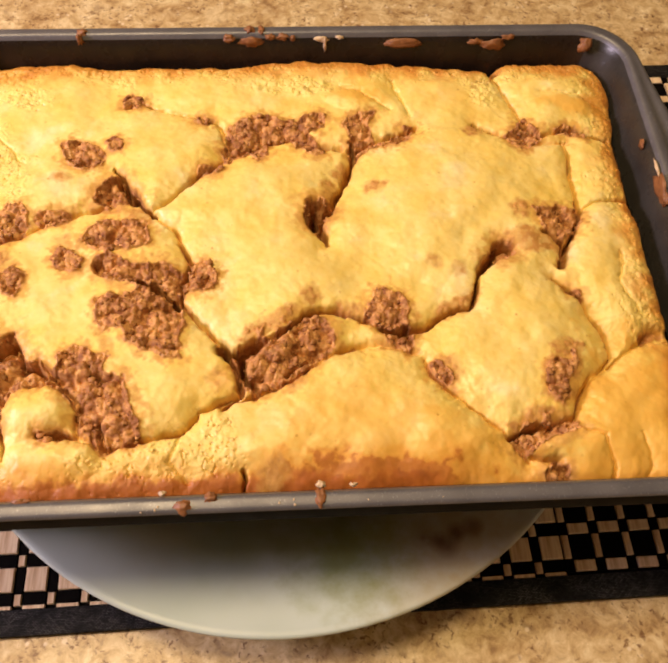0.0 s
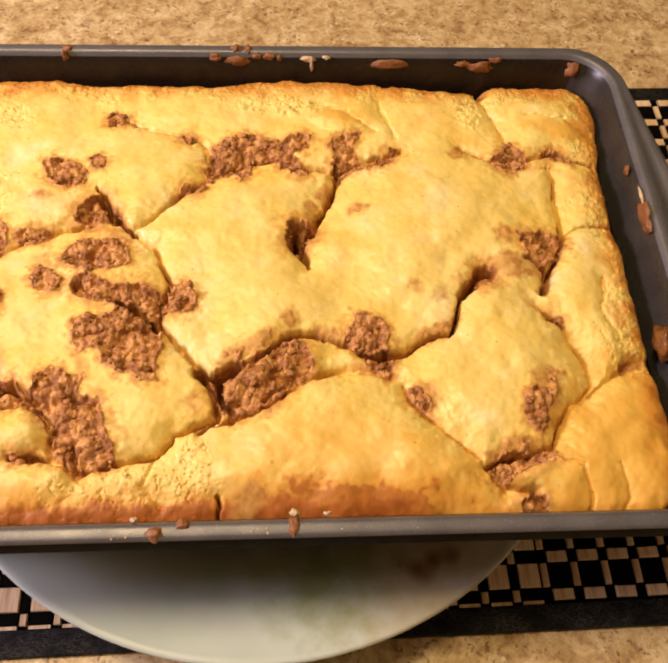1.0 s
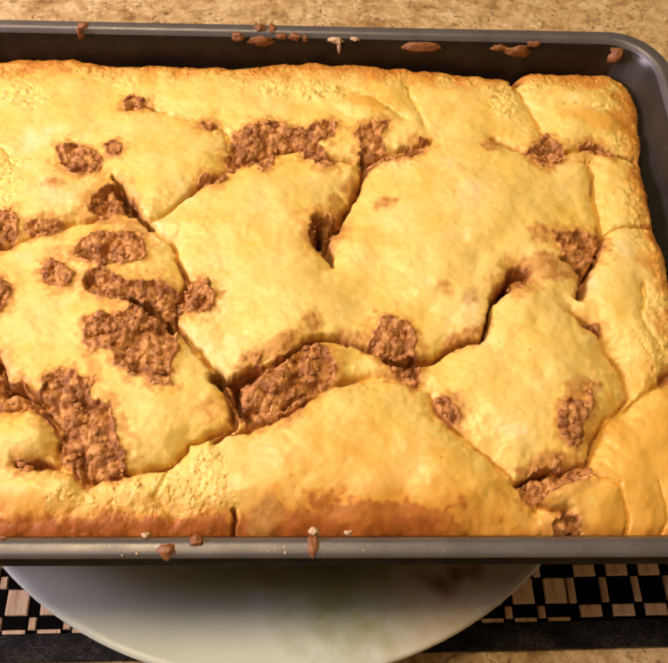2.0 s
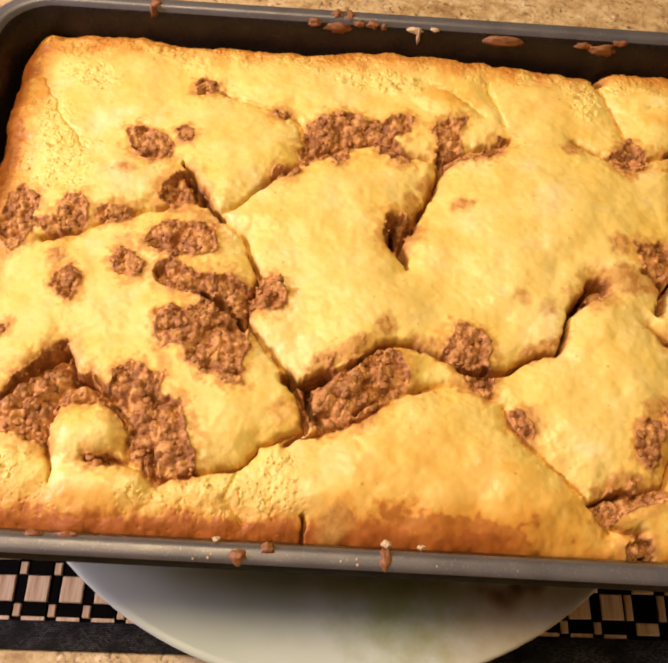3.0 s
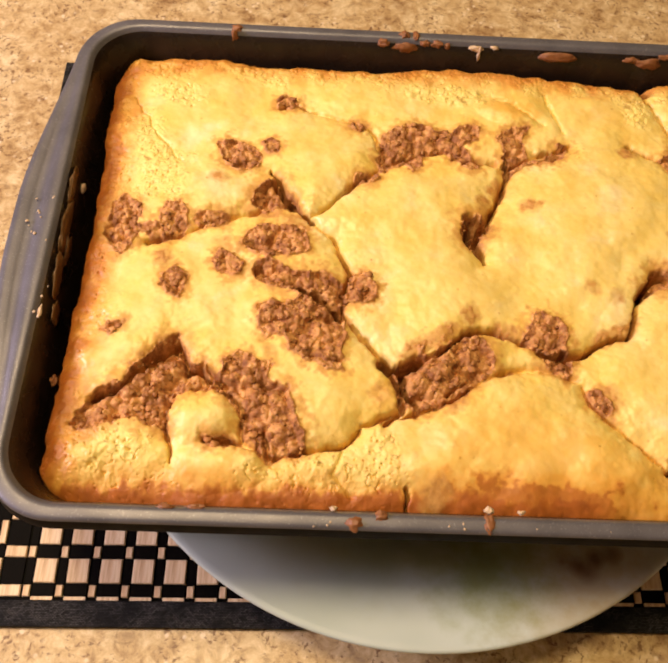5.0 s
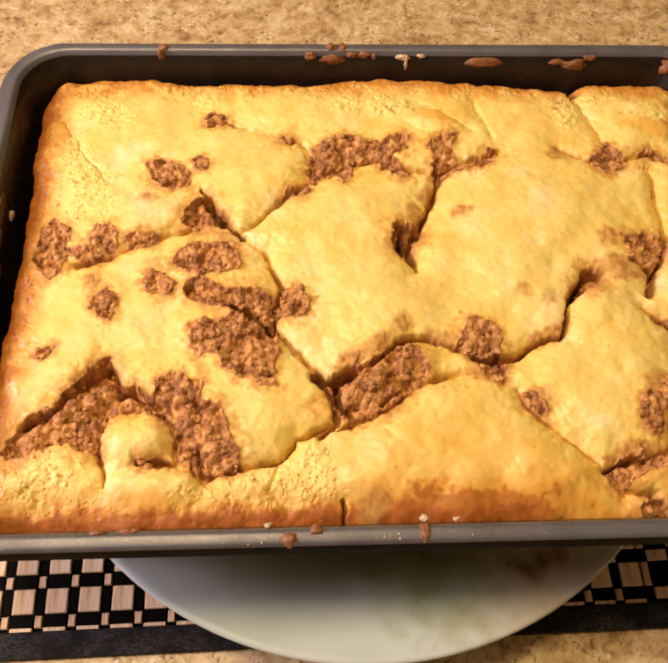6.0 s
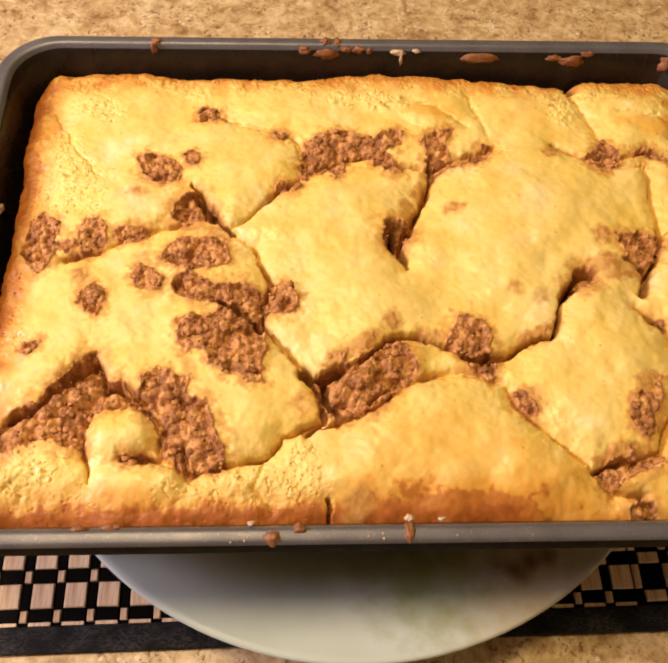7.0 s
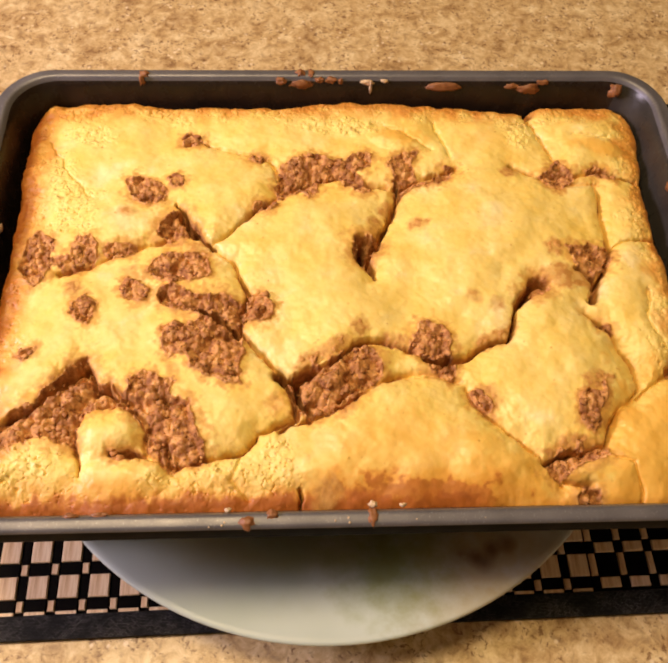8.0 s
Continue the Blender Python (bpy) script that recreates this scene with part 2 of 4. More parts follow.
def part_np(name, verts, faces, mat, parent=None, label="", smooth=True):
    me = bpy.data.meshes.new(name)
    me.from_pydata(verts.tolist() if hasattr(verts, "tolist") else verts, [], faces.tolist() if hasattr(faces, "tolist") else faces)
    me.materials.append(mat)
    if smooth:
        me.polygons.foreach_set("use_smooth", [True] * len(me.polygons))
    me.update()
    ob = new(name, me)
    if parent is not None:
        ob.parent = parent
    return tagged(ob, label)


def box_bm(x0, x1, y0, y1, z0, z1, bevel=0.0):
    bm = bmesh.new()
    bmesh.ops.create_cube(bm, size=1.0, matrix=Matrix.Translation(((x0 + x1) / 2, (y0 + y1) / 2, (z0 + z1) / 2)) @ Matrix.Diagonal((x1 - x0, y1 - y0, z1 - z0, 1)))
    if bevel:
        bmesh.ops.bevel(bm, geom=bm.edges[:], offset=bevel, segments=2, affect="EDGES", profile=0.6)
    return bm


def sm(a, b, x):
    t = np.clip((x - a) / (b - a), 0, 1)
    return t * t * (3 - 2 * t)


def hash2(ix, iy, seed):
    h = np.sin(ix * 127.1 + iy * 311.7 + seed * 74.7) * 43758.5453
    return h - np.floor(h)


def vnoise(x, y, scale, seed=0):
    """Smooth value noise, about -1 to 1."""
    x, y = x * scale, y * scale
    ix, iy = np.floor(x), np.floor(y)
    fx, fy = x - ix, y - iy
    fx, fy = fx * fx * (3 - 2 * fx), fy * fy * (3 - 2 * fy)
    a, b = hash2(ix, iy, seed), hash2(ix + 1, iy, seed)
    c, d = hash2(ix, iy + 1, seed), hash2(ix + 1, iy + 1, seed)
    return 2 * (a + (b - a) * fx + (c - a) * fy + (a - b - c + d) * fx * fy) - 1


def fbm(x, y, scale, seed=0, octaves=4):
    return sum(vnoise(x + 3.1 * k, y - 1.7 * k, scale * 2**k, seed + k) * 0.5**k for k in range(octaves))


def worley(x, y, scale, seed=0):
    """Distance to the nearest of scattered points, 0 at a point."""
    x, y = x * scale, y * scale
    ix, iy = np.floor(x), np.floor(y)
    best = np.full(x.shape, 9.0)
    for dx in (-1, 0, 1):
        for dy in (-1, 0, 1):
            px = ix + dx + hash2(ix + dx, iy + dy, seed)
            py = iy + dy + hash2(ix + dx, iy + dy, seed + 5)
            best = np.minimum(best, np.hypot(px - x, py - y))
    return best


# ------------------------------------------------------------------ room and counter
def slab(name, x0, x1, y0, y1, z0, z1, mat, label, category, bevel=0.0):
    ob = part(name, box_bm(x0, x1, y0, y1, z0, z1, bevel), mat, smooth=False)
    return tagged(ob, label, category, kind="structure")


slab("countertop", -1.4, 1.4, -0.42, 0.60, -0.04, 0.0, LAMINATE, "beige and brown speckled laminate kitchen countertop", "countertop", 0.004)
slab("floor", -2.0, 2.0, -1.15, 0.6, -1.0, -0.9, FLOOR, "plain brown kitchen floor", "floor")
# unseen wall, its dark tone added so the far rim reflects less
slab("wall_north", -2.0, 2.0, 0.602, 0.70, -0.9, 1.5, DIM_WALL, "unseen brown wall kept dark for the rim reflection", "wall")
# unseen wall, pulled close and pale to bounce light onto the plate's front
slab("bounce_wall_south", -2.0, 2.0, -1.25, -1.15, -0.9, 1.5, PALE, "unseen pale wall set close to bounce light", "wall")
slab("wall_west", -2.1, -2.0, -1.15, 0.6, -0.9, 1.5, WALLS, "plain beige painted kitchen wall", "wall")
slab("wall_east", 2.0, 2.1, -1.15, 0.6, -0.9, 1.5, WALLS, "plain beige painted kitchen wall", "wall")
slab("ceiling", -2.0, 2.0, -1.15, 0.6, 1.5, 1.6, CEIL, "plain white painted ceiling", "ceiling")


# ------------------------------------------------------------------ plate under the pan
def revolve(profile, steps=96):
    verts, faces = [], []
    n = len(profile)
    for k in range(steps):
        a = 2 * math.pi * k / steps
        verts += [(r * math.cos(a), r * math.sin(a), z) for r, z in profile]
    for k in range(steps):
        j = (k + 1) % steps
        for i in range(n - 1):
            faces.append((k * n + i, j * n + i, j * n + i + 1, k * n + i + 1))
    return verts, faces


PLATE = [(0.0005, 0.0085), (0.060, 0.0085), (0.086, 0.0095), (0.098, 0.0125), (0.107, 0.0180), (0.118, 0.0225), (0.138, 0.0262), (0.1485, 0.0286),
         (0.1508, 0.0294), (0.1520, 0.0289), (0.1522, 0.0277), (0.1515, 0.0264), (0.146, 0.0244), (0.118, 0.0175), (0.104, 0.0110), (0.094, 0.0060), (0.090, 0.0036),
         (0.084, 0.0036), (0.082, 0.0052), (0.0005, 0.0052)]
verts, faces = revolve(PLATE, 144)
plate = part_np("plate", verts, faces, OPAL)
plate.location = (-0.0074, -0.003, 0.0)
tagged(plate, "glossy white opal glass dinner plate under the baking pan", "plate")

# ------------------------------------------------------------------ baking pan
PX = 0.0  # the pan's middle
HX, HY, RIM = 0.1655, 0.1167, 0.0857  # inner edge of the rim, and its height


def handle(y):
    """How far the wide grip at a short side swells out over the plain rim."""
    return 0.0125 * float(sm(0.118, 0.01, abs(y)))


def rounded_loop(hx, hy, r, per_corner=14, along=22):
    pts = []
    corners = [(hx - r, hy - r, 0), (-hx + r, hy - r, 90), (-hx + r, -hy + r, 180), (hx - r, -hy + r, 270)]
    for k, (cx, cy, a0) in enumerate(corners):
        arc = [(cx + r * math.cos(radians(a0 + 90 * i / per_corner)), cy + r * math.sin(radians(a0 + 90 * i / per_corner))) for i in range(per_corner + 1)]
        nx, ny, a1 = corners[(k + 1) % 4]
        nxt = (nx + r * math.cos(radians(a1)), ny + r * math.sin(radians(a1)))
        pts += arc
        pts += [(arc[-1][0] + (nxt[0] - arc[-1][0]) * i / along, arc[-1][1] + (nxt[1] - arc[-1][1]) * i / along) for i in range(1, along)]
    return pts


# offset out from the rim's inner edge, height, corner radius, share of the grip's swell, dip where the grip is
PROFILE = [(-0.0150, 0.0345, 0.0180, 0, 0), (-0.0128, 0.0352, 0.0191, 0, 0), (-0.0112, 0.0375, 0.0197, 0, 0), (-0.0060, 0.0600, 0.0208, 0, 0), (-0.0014, 0.0805, 0.0219, 0, 0),
           (0.0000, 0.0836, 0.0221, 0, 0), (0.0010, 0.0851, 0.0226, 0.0, 0), (0.0017, 0.0857, 0.0231, 0.05, 0), (0.0027, 0.0858, 0.0235, 0.24, 0), (0.0036, 0.0858, 0.0241, 0.36, 0.0014),
           (0.0045, 0.0857, 0.0246, 0.48, 0.0022), (0.0054, 0.0856, 0.0252, 0.60, 0.0014), (0.0061, 0.0854, 0.0256, 0.78, 0.0002), (0.0066, 0.0849, 0.0260, 0.95, 0), (0.0068, 0.0841, 0.0264, 0.98, 0), (0.0072, 0.0812, 0.0268, 1.0, 0),
           (0.0076, 0.0776, 0.0268, 1.0, 0), (0.0075, 0.0768, 0.0268, 1.0, 0), (0.0072, 0.0767, 0.0262, 0.95, 0), (0.0068, 0.0780, 0.0257, 0.9, 0), (0.0062, 0.0815, 0.0250, 0.7, 0), (0.0045, 0.0828, 0.0246, 0.4, 0),
           (0.0015, 0.0820, 0.0227, 0.0, 0), (0.0002, 0.0798, 0.0224, 0, 0), (-0.0048, 0.0600, 0.0213, 0, 0), (-0.0100, 0.0365, 0.0202, 0, 0), (-0.0122, 0.0325, 0.0191, 0, 0), (-0.0150, 0.0308, 0.0180, 0, 0)]


def pan_mesh():
    verts, loops = [], []
    for off, z, r, share, dip in PROFILE:
        ring = []
        for x, y in rounded_loop(HX + off, HY + off, r):
            side = 1 if x > 0 else -1
            near = sm(0.6 * HX, 0.98 * HX, abs(x))
            ring.append(len(verts))
            verts.append((x + side * share * handle(y) * float(near), y, z - dip * float(near) * handle(y) / 0.0125))
        loops.append(ring)
    faces = []
    n = len(loops[0])
    for a, b in zip(loops, loops[1:]):
        faces += [(a[i], a[(i + 1) % n], b[(i + 1) % n], b[i]) for i in range(n)]
    faces.append(tuple(loops[0]))
    faces.append(tuple(reversed(loops[-1])))
    return verts, faces


pan = tagged(new("baking_pan"), "dark grey nonstick rectangular baking pan standing on a plate", "baking pan")
pan.location = (PX, 0.001, 0)
verts, faces = pan_mesh()
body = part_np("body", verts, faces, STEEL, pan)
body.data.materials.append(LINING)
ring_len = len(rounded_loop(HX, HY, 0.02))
# inside faces take the colour that carries the shade
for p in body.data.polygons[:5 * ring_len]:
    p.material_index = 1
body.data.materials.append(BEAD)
body.data.materials.append(LINING_LIT)
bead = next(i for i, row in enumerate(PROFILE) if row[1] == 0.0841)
# from the bead outward and down, the painted shade
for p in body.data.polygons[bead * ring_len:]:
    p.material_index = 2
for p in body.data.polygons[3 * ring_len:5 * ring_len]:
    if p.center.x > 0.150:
        p.material_index = 3  # lighter copy of the lining: light from the left painted in
for p in body.data.polygons[-2:]:
    p.use_smooth = False


def lump(name, x, y, z, rx, ry, rz, mat, parent, label="", turn=(0, 0, 0), seed=1, rough=0.25, level=3):
    bm = bmesh.new()
    bmesh.ops.create_icosphere(bm, subdivisions=level, radius=1.0)
    for w in bm.verts:
        k = 1 + rough * noise.noise(w.co * 1.6 + Vector((seed * 3.7, seed, 0))) + 0.5 * rough * noise.noise(w.co * 4.0 + Vector((seed, 0, 7)))
        w.co = w.co * k
    bmesh.ops.transform(bm, matrix=pose(x, y, z, *turn) @ Matrix.Diagonal((rx, ry, rz, 1)), verts=bm.verts)
    return part(name, bm, mat, parent, label)


# splashes baked onto the rim and the walls: place in cm, sizes in mm
for k, (x, y, z, rx, ry, rz, mat) in enumerate([
        (-4.04, -12.10, 8.51, 2.8, 2.4, 1.6, BATTER), (-3.11, -11.85, 8.55, 2.4, 1.8, 1.4, BATTER), (0.71, -11.50, 8.50, 1.5, 1.4, 1.2, RESIDUE),
        (0.70, -11.98, 8.55, 1.9, 3.4, 0.9, BATTER), (1.86, -11.55, 8.50, 1.3, 0.8, 0.7, RESIDUE), (-10.64, -11.75, 8.50, 2.8, 1.2, 1.2, BATTER),
        (-9.58, -11.70, 8.50, 3.6, 0.9, 0.9, BATTER), (4.92, -12.15, 8.51, 0.9, 0.7, 0.5, RESIDUE), (-4.79, -11.62, 8.50, 1.2, 1.0, 0.9, RESIDUE),
        (-9.93, 11.98, 8.54, 2.6, 1.9, 1.6, BATTER), (-10.09, 11.66, 8.32, 1.6, 1.4, 4.1, BATTER),
        (-2.83, 11.62, 8.40, 3.0, 1.6, 2.0, BATTER), (-1.79, 12.01, 8.58, 2.3, 2.2, 1.8, BATTER), (-1.77, 11.56, 8.22, 5.4, 1.2, 2.7, BATTER),
        (-1.25, 11.98, 8.56, 1.5, 2.6, 1.5, BATTER), (-0.79, 11.66, 8.44, 2.2, 1.4, 1.4, BATTER), (-0.20, 11.68, 8.42, 2.6, 1.4, 1.8, BATTER),
        (0.29, 11.64, 8.36, 1.4, 1.2, 1.4, BATTER), (1.74, 11.58, 8.34, 3.5, 1.1, 1.4, RESIDUE), (1.90, 11.48, 8.07, 0.8, 0.8, 4.3, RESIDUE), (2.62, 11.62, 8.42, 1.9, 0.9, 0.8, RESIDUE),
        (5.77, 11.52, 8.08, 8.6, 1.2, 2.7, BATTER), (10.40, 11.48, 7.98, 6.2, 1.2, 3.0, BATTER), (11.13, 11.62, 8.32, 3.0, 1.1, 1.5, BATTER), (9.45, 11.54, 8.12, 3.8, 1.1, 1.4, BATTER),
        (15.01, 11.16, 8.17, 3.2, 2.7, 3.5, BATTER), (16.42, 1.63, 8.16, 1.0, 8.6, 4.6, BATTER), (16.43, 2.77, 8.42, 0.6, 5.0, 0.7, RESIDUE), (16.32, 4.57, 8.02, 0.8, 2.6, 2.2, BATTER),
        (-16.38, 2.3, 8.05, 0.5, 11.0, 4.2, FILM), (-16.20, 2.9, 7.25, 0.9, 2.2, 1.8, RESIDUE), (-16.34, 0.2, 7.90, 0.6, 13.0, 5.4, FILM), (-16.26, -0.4, 7.30, 0.6, 7.0, 4.4, FILM), (-16.30, -2.0, 7.70, 0.6, 9.0, 6.0, FILM), (-16.20, -3.6, 7.30, 0.5, 5.2, 4.6, FILM),
        (-16.45, -4.15, 8.48, 0.8, 3.0, 0.5, RESIDUE), (-17.80, 0.12, 8.49, 0.7, 0.6, 0.3, RESIDUE), (-17.60, 1.28, 8.49, 0.5, 0.4, 0.3, RESIDUE), (-15.85, -6.41, 7.05, 1.3, 2.4, 1.6, BATTER)]):
    lump("batter_splash", x / 100, y / 100, z / 100, rx / 1000, ry / 1000, rz / 1000, mat, pan, "pale dried batter" if mat is RESIDUE else "brown baked-on batter", seed=k + 1, rough=0.62, level=3)
for k, (x, y, r) in enumerate([(-17.43, 0.77, 0.8), (-17.34, 0.63, 0.6), (-16.91, 1.40, 0.7), (-16.87, 1.47, 0.5), (-17.54, -0.24, 0.6), (-17.36, -0.39, 0.9), (-17.23, 0.39, 0.5), (-16.47, -3.40, 0.8), (-16.62, -4.12, 0.7), (-16.80, -0.75, 0.5), (-17.70, 0.06, 0.4), (-16.31, -2.95, 0.4), (-3.96, -12.08, 0.5), (-4.90, -12.01, 0.5), (-5.47, -12.18, 0.5), (-5.00, -12.13, 0.6), (-0.75, -12.03, 0.5), (-0.24, -11.93, 0.6), (-0.20, -12.11, 0.7), (2.34, -12.03, 0.4)]):
    lump("dried_speck", x / 100, y / 100 - 0.001, 0.0857 - (0.0021 * math.exp(-((abs(x) - 17.62) / 0.24) ** 2) if y > -9 else 0), 0.8 * r / 1000, r / 1000, 0.0003, RESIDUE, pan, "pale dried speck", seed=90 + k, rough=0.5, level=1)
lump("burnt_sugar", 0.1605, -0.0440, 0.075, 0.0042, 0.0070, 0.0060, SUGAR, pan, "dark glossy burnt sugar", seed=60, rough=0.5)

# ------------------------------------------------------------------ cake: height and browning over the plan, in cm
CX0, CX1, CY0, CY1 = -15.65, 15.60, -11.35, 11.05
NU, NV = 900, 650
vv = CY0 + (CY1 - CY0) * np.linspace(0, 1, NV)
inset = np.zeros(NV)
for edge, sign in ((CY0, 1), (CY1, -1)):
    near = np.clip(1 - (vv - edge) * sign / 1.8, 0, 1)
    inset = np.maximum(inset, 1.8 * (1 - np.sqrt(np.clip(1 - near**2, 0, 1))))
uu = np.linspace(0, 1, NU)
gx = (CX0 + inset)[:, None] + (CX1 - CX0 - 2 * inset)[:, None] * uu[None, :]
gy = np.repeat(vv[:, None], NU, 1)
edge_far = np.minimum(np.minimum(gx - (CX0 + inset)[:, None], (CX1 - inset)[:, None] - gx), np.minimum(gy - CY0, CY1 - gy))
gy = gy + 0.10 * fbm(gx, gy, 1.3, 40, 3) * sm(1.2, 0, edge_far) + 0.22 * np.sin(gx * 0.45 + 1) * sm(2.0, 0, CY1 - gy)
gx = gx + 0.07 * fbm(gx, gy, 1.2, 50, 3) * sm(1.2, 0, edge_far)
gx = gx + 0.36 * sm(4.0, 9.5, gy) * sm(13.0, 15.6, gx) + 0.14 * np.cos(gy * 0.30) * sm(-13.0, -15.6, gx) - 0.12 * np.cos(gy * 0.25 - 0.4) * sm(13.0, 15.6, gx)
wx = gx + 0.07 * fbm(gx, gy, 1.1, 7, 3) + 0.04 * fbm(gx, gy, 4.5, 151, 2)
wy = gy + 0.07 * fbm(gx, gy, 1.1, 17, 3) + 0.04 * fbm(gx, gy, 4.5, 161, 2)

height = 7.80 - 0.10 * np.tanh(gx / 8) - 0.0012 * gy**2 - 0.0010 * gx**2
height += 0.14 * fbm(gx, gy, 0.35, 3, 3) + 0.035 * fbm(gx, gy, 1.2, 11, 3)
crumb, crust, golden = np.zeros_like(gx), np.zeros_like(gx), np.zeros_like(gx)
split_floor, stain, sunk = np.zeros_like(gx), np.zeros_like(gx), np.zeros_like(gx)


def near_line(points):
    """Distance to a bent line, and on which side of it (+1: to its left)."""
    best, side = np.full(gx.shape, 99.0), np.ones(gx.shape)
    for (ax, ay), (bx, by) in zip(points, points[1:]):
        dx, dy = bx - ax, by - ay
        t = np.clip(((wx - ax) * dx + (wy - ay) * dy) / (dx * dx + dy * dy), 0, 1)
        d = np.hypot(wx - ax - t * dx, wy - ay - t * dy)
        s = np.sign(dx * (wy - ay) - dy * (wx - ax))
        side = np.where(d < best, s, side)
        best = np.minimum(best, d)
    return best, side


def soft_side(d, side, w=0.12):
    return 0.5 + 0.5 * np.tanh(side * d / w)


DEEPER = np.clip(0.85 + 0.75 * fbm(gx, gy, 0.9, 101, 3), 0.25, 1.2)
WIDER = np.clip(0.95 + 0.7 * fbm(gx, gy, 1.3, 111, 3), 0.5, 1.6)
GROOVES, ROLLS, LIFTS = [np.zeros_like(gx)], [np.zeros_like(gx)], [np.zeros_like(gx)]


def smoothed(field, reach, times=3):
    """A running mean over a square of 2 * reach + 1 cells, taken several times."""
    n = 2 * reach + 1
    for _ in range(times):
        for axis in (0, 1):
            pad = [(0, 0), (0, 0)]
            pad[axis] = (reach + 1, reach)
            run = np.cumsum(np.pad(field, pad, mode="edge"), axis)
            field = (np.take(run, range(n, run.shape[axis]), axis) - np.take(run, range(run.shape[axis] - n), axis)) / n
    return field


def crack(points, depth=0.5, wide=0.10, roll=0.22, reach=0.55, lift=0.0):
    """A split in the crust: a groove, edges that roll down to it, and one lip (lift > 0: the left one) higher."""
    d, side = near_line(points)
    GROOVES[0] = np.maximum(GROOVES[0], 1.25 * depth * (np.maximum(DEEPER, 0.95) if depth > 0.8 else DEEPER) * np.exp(-((d / (max(0.055, 0.78 * wide) * WIDER)) ** 2)))
    ROLLS[0] = np.maximum(ROLLS[0], 2.3 * roll * np.exp(-d / (1.35 * reach)))
    lift = 0.40 * lift
    if lift:
        s = soft_side(d, side, 0.22)
        LIFTS[0] = LIFTS[0] + abs(lift) * (s if lift > 0 else 1 - s) * np.exp(-d / 1.0)


def seam(points, depth=0.12, wide=0.06):
    crack(points, depth, wide, 0.05, 0.3)


RAGGED = 0.30 * fbm(gx, gy, 1.5, 23, 2) + 0.22 * fbm(gx, gy, 4.5, 27, 3)


def patch_mask(x, y, rx, ry, turn):
    c, s = math.cos(radians(turn)), math.sin(radians(turn))
    ex = ((wx - x) * c + (wy - y) * s) / rx
    ey = (-(wx - x) * s + (wy - y) * c) / ry
    return np.hypot(ex, ey) + RAGGED


def inside(points, margin=0.9):
    """How far each place of a window lies inside a closed outline (below 0: outside), and that window of the grid."""
    xs, ys = [p[0] for p in points], [p[1] for p in points]
    rows = np.where((vv > min(ys) - margin) & (vv < max(ys) + margin))[0]
    cols = np.where(((gx > min(xs) - margin) & (gx < max(xs) + margin))[rows[0]:rows[-1] + 1].any(0))[0]
    win = np.s_[rows[0]:rows[-1] + 1, cols[0]:cols[-1] + 1]
    px, py = wx[win], wy[win]
    best, within = np.full(px.shape, 99.0), np.zeros(px.shape, bool)
    for (ax, ay), (bx, by) in zip(points, points[1:] + points[:1]):
        dx, dy = bx - ax, by - ay
        t = np.clip(((px - ax) * dx + (py - ay) * dy) / (dx * dx + dy * dy), 0, 1)
        best = np.minimum(best, np.hypot(px - ax - t * dx, py - ay - t * dy))
        if dy:
            within ^= ((ay > py) != (by > py)) & (px < ax + (py - ay) * dx / dy)
    return np.where(within, best, -best), win


FRAY = 0.10 * fbm(gx, gy, 3.2, 23, 2) + 0.07 * fbm(gx, gy, 7.5, 27, 2)


def bald(points, dip=0.1, amount=1.0):
    """A patch where the cinnamon crumbs lie bare (dip: how deep), or only show through the crust (amount below 0.6)."""
    global height, crumb
    d, win = inside(points)
    span = min(max(p[k] for p in points) - min(p[k] for p in points) for k in (0, 1))
    d = d + FRAY[win] * min(1.0, 0.3 + 0.5 * span) + 0.08
    if amount < 0.6:
        mottle = 0.70 + 0.45 * sm(-0.5, 0.5, fbm(gx[win], gy[win], 4.5, 48, 3))
        crumb[win] = np.maximum(crumb[win], 1.1 * amount * mottle * sm(-0.26, 0.20, d + 0.05))
        return
    sunk[win] = np.maximum(sunk[win], dip * sm(0.0, 0.35, d))
    height[win] -= dip * sm(-0.06, 0.22, d)
    stain[win] = np.maximum(stain[win], sm(-0.45 - 0.7 * dip, 0.02, d + 1.2 * FRAY[win]))
    crumb[win] = np.maximum(crumb[win], amount * sm(-0.19, 0.11, d))
    BARE.append((points, dip))


def toast(x, y, rx, ry, turn, amount=1.0):
    global golden
    golden = np.maximum(golden, 0.9 * amount * sm(1.3, 0.5, patch_mask(x, y, rx, ry, turn)))


def puff(x, y, rx, ry, turn, rise):
    global height
    e = patch_mask(x, y, rx, ry, turn) - RAGGED
    height = height + rise * np.clip(1 - e**2, 0, 1)


# risen lobes
puff(-5.6, 5.0, 2.9, 3.2, 18, 0.22)
puff(-0.7, 0.7, 4, 4.4, 28, 0.25)
puff(7.2, 1.7, 5, 4.6, -2, 0.28)
puff(9.0, -4.8, 3.2, 3.8, 8, 0.30)
puff(1.9, -8.7, 5.6, 3.2, -13, 0.28)
puff(-6.8, -4.4, 4.2, 4.4, 27, 0.22)
puff(-9.8, -7.8, 1.5, 1.25, -2, 0.42)
puff(-9.2, -9.8, 2.1, 1, 3, 0.22)
puff(-13.4, -3.6, 1.9, 3.2, -21, 0.22)
puff(-10.5, 2.7, 1.8, 1.5, 18, 0.15)
puff(13.7, -2.3, 1.6, 3.6, 10, 0.16)
puff(13.4, 8.5, 2, 1.7, -1, 0.16)
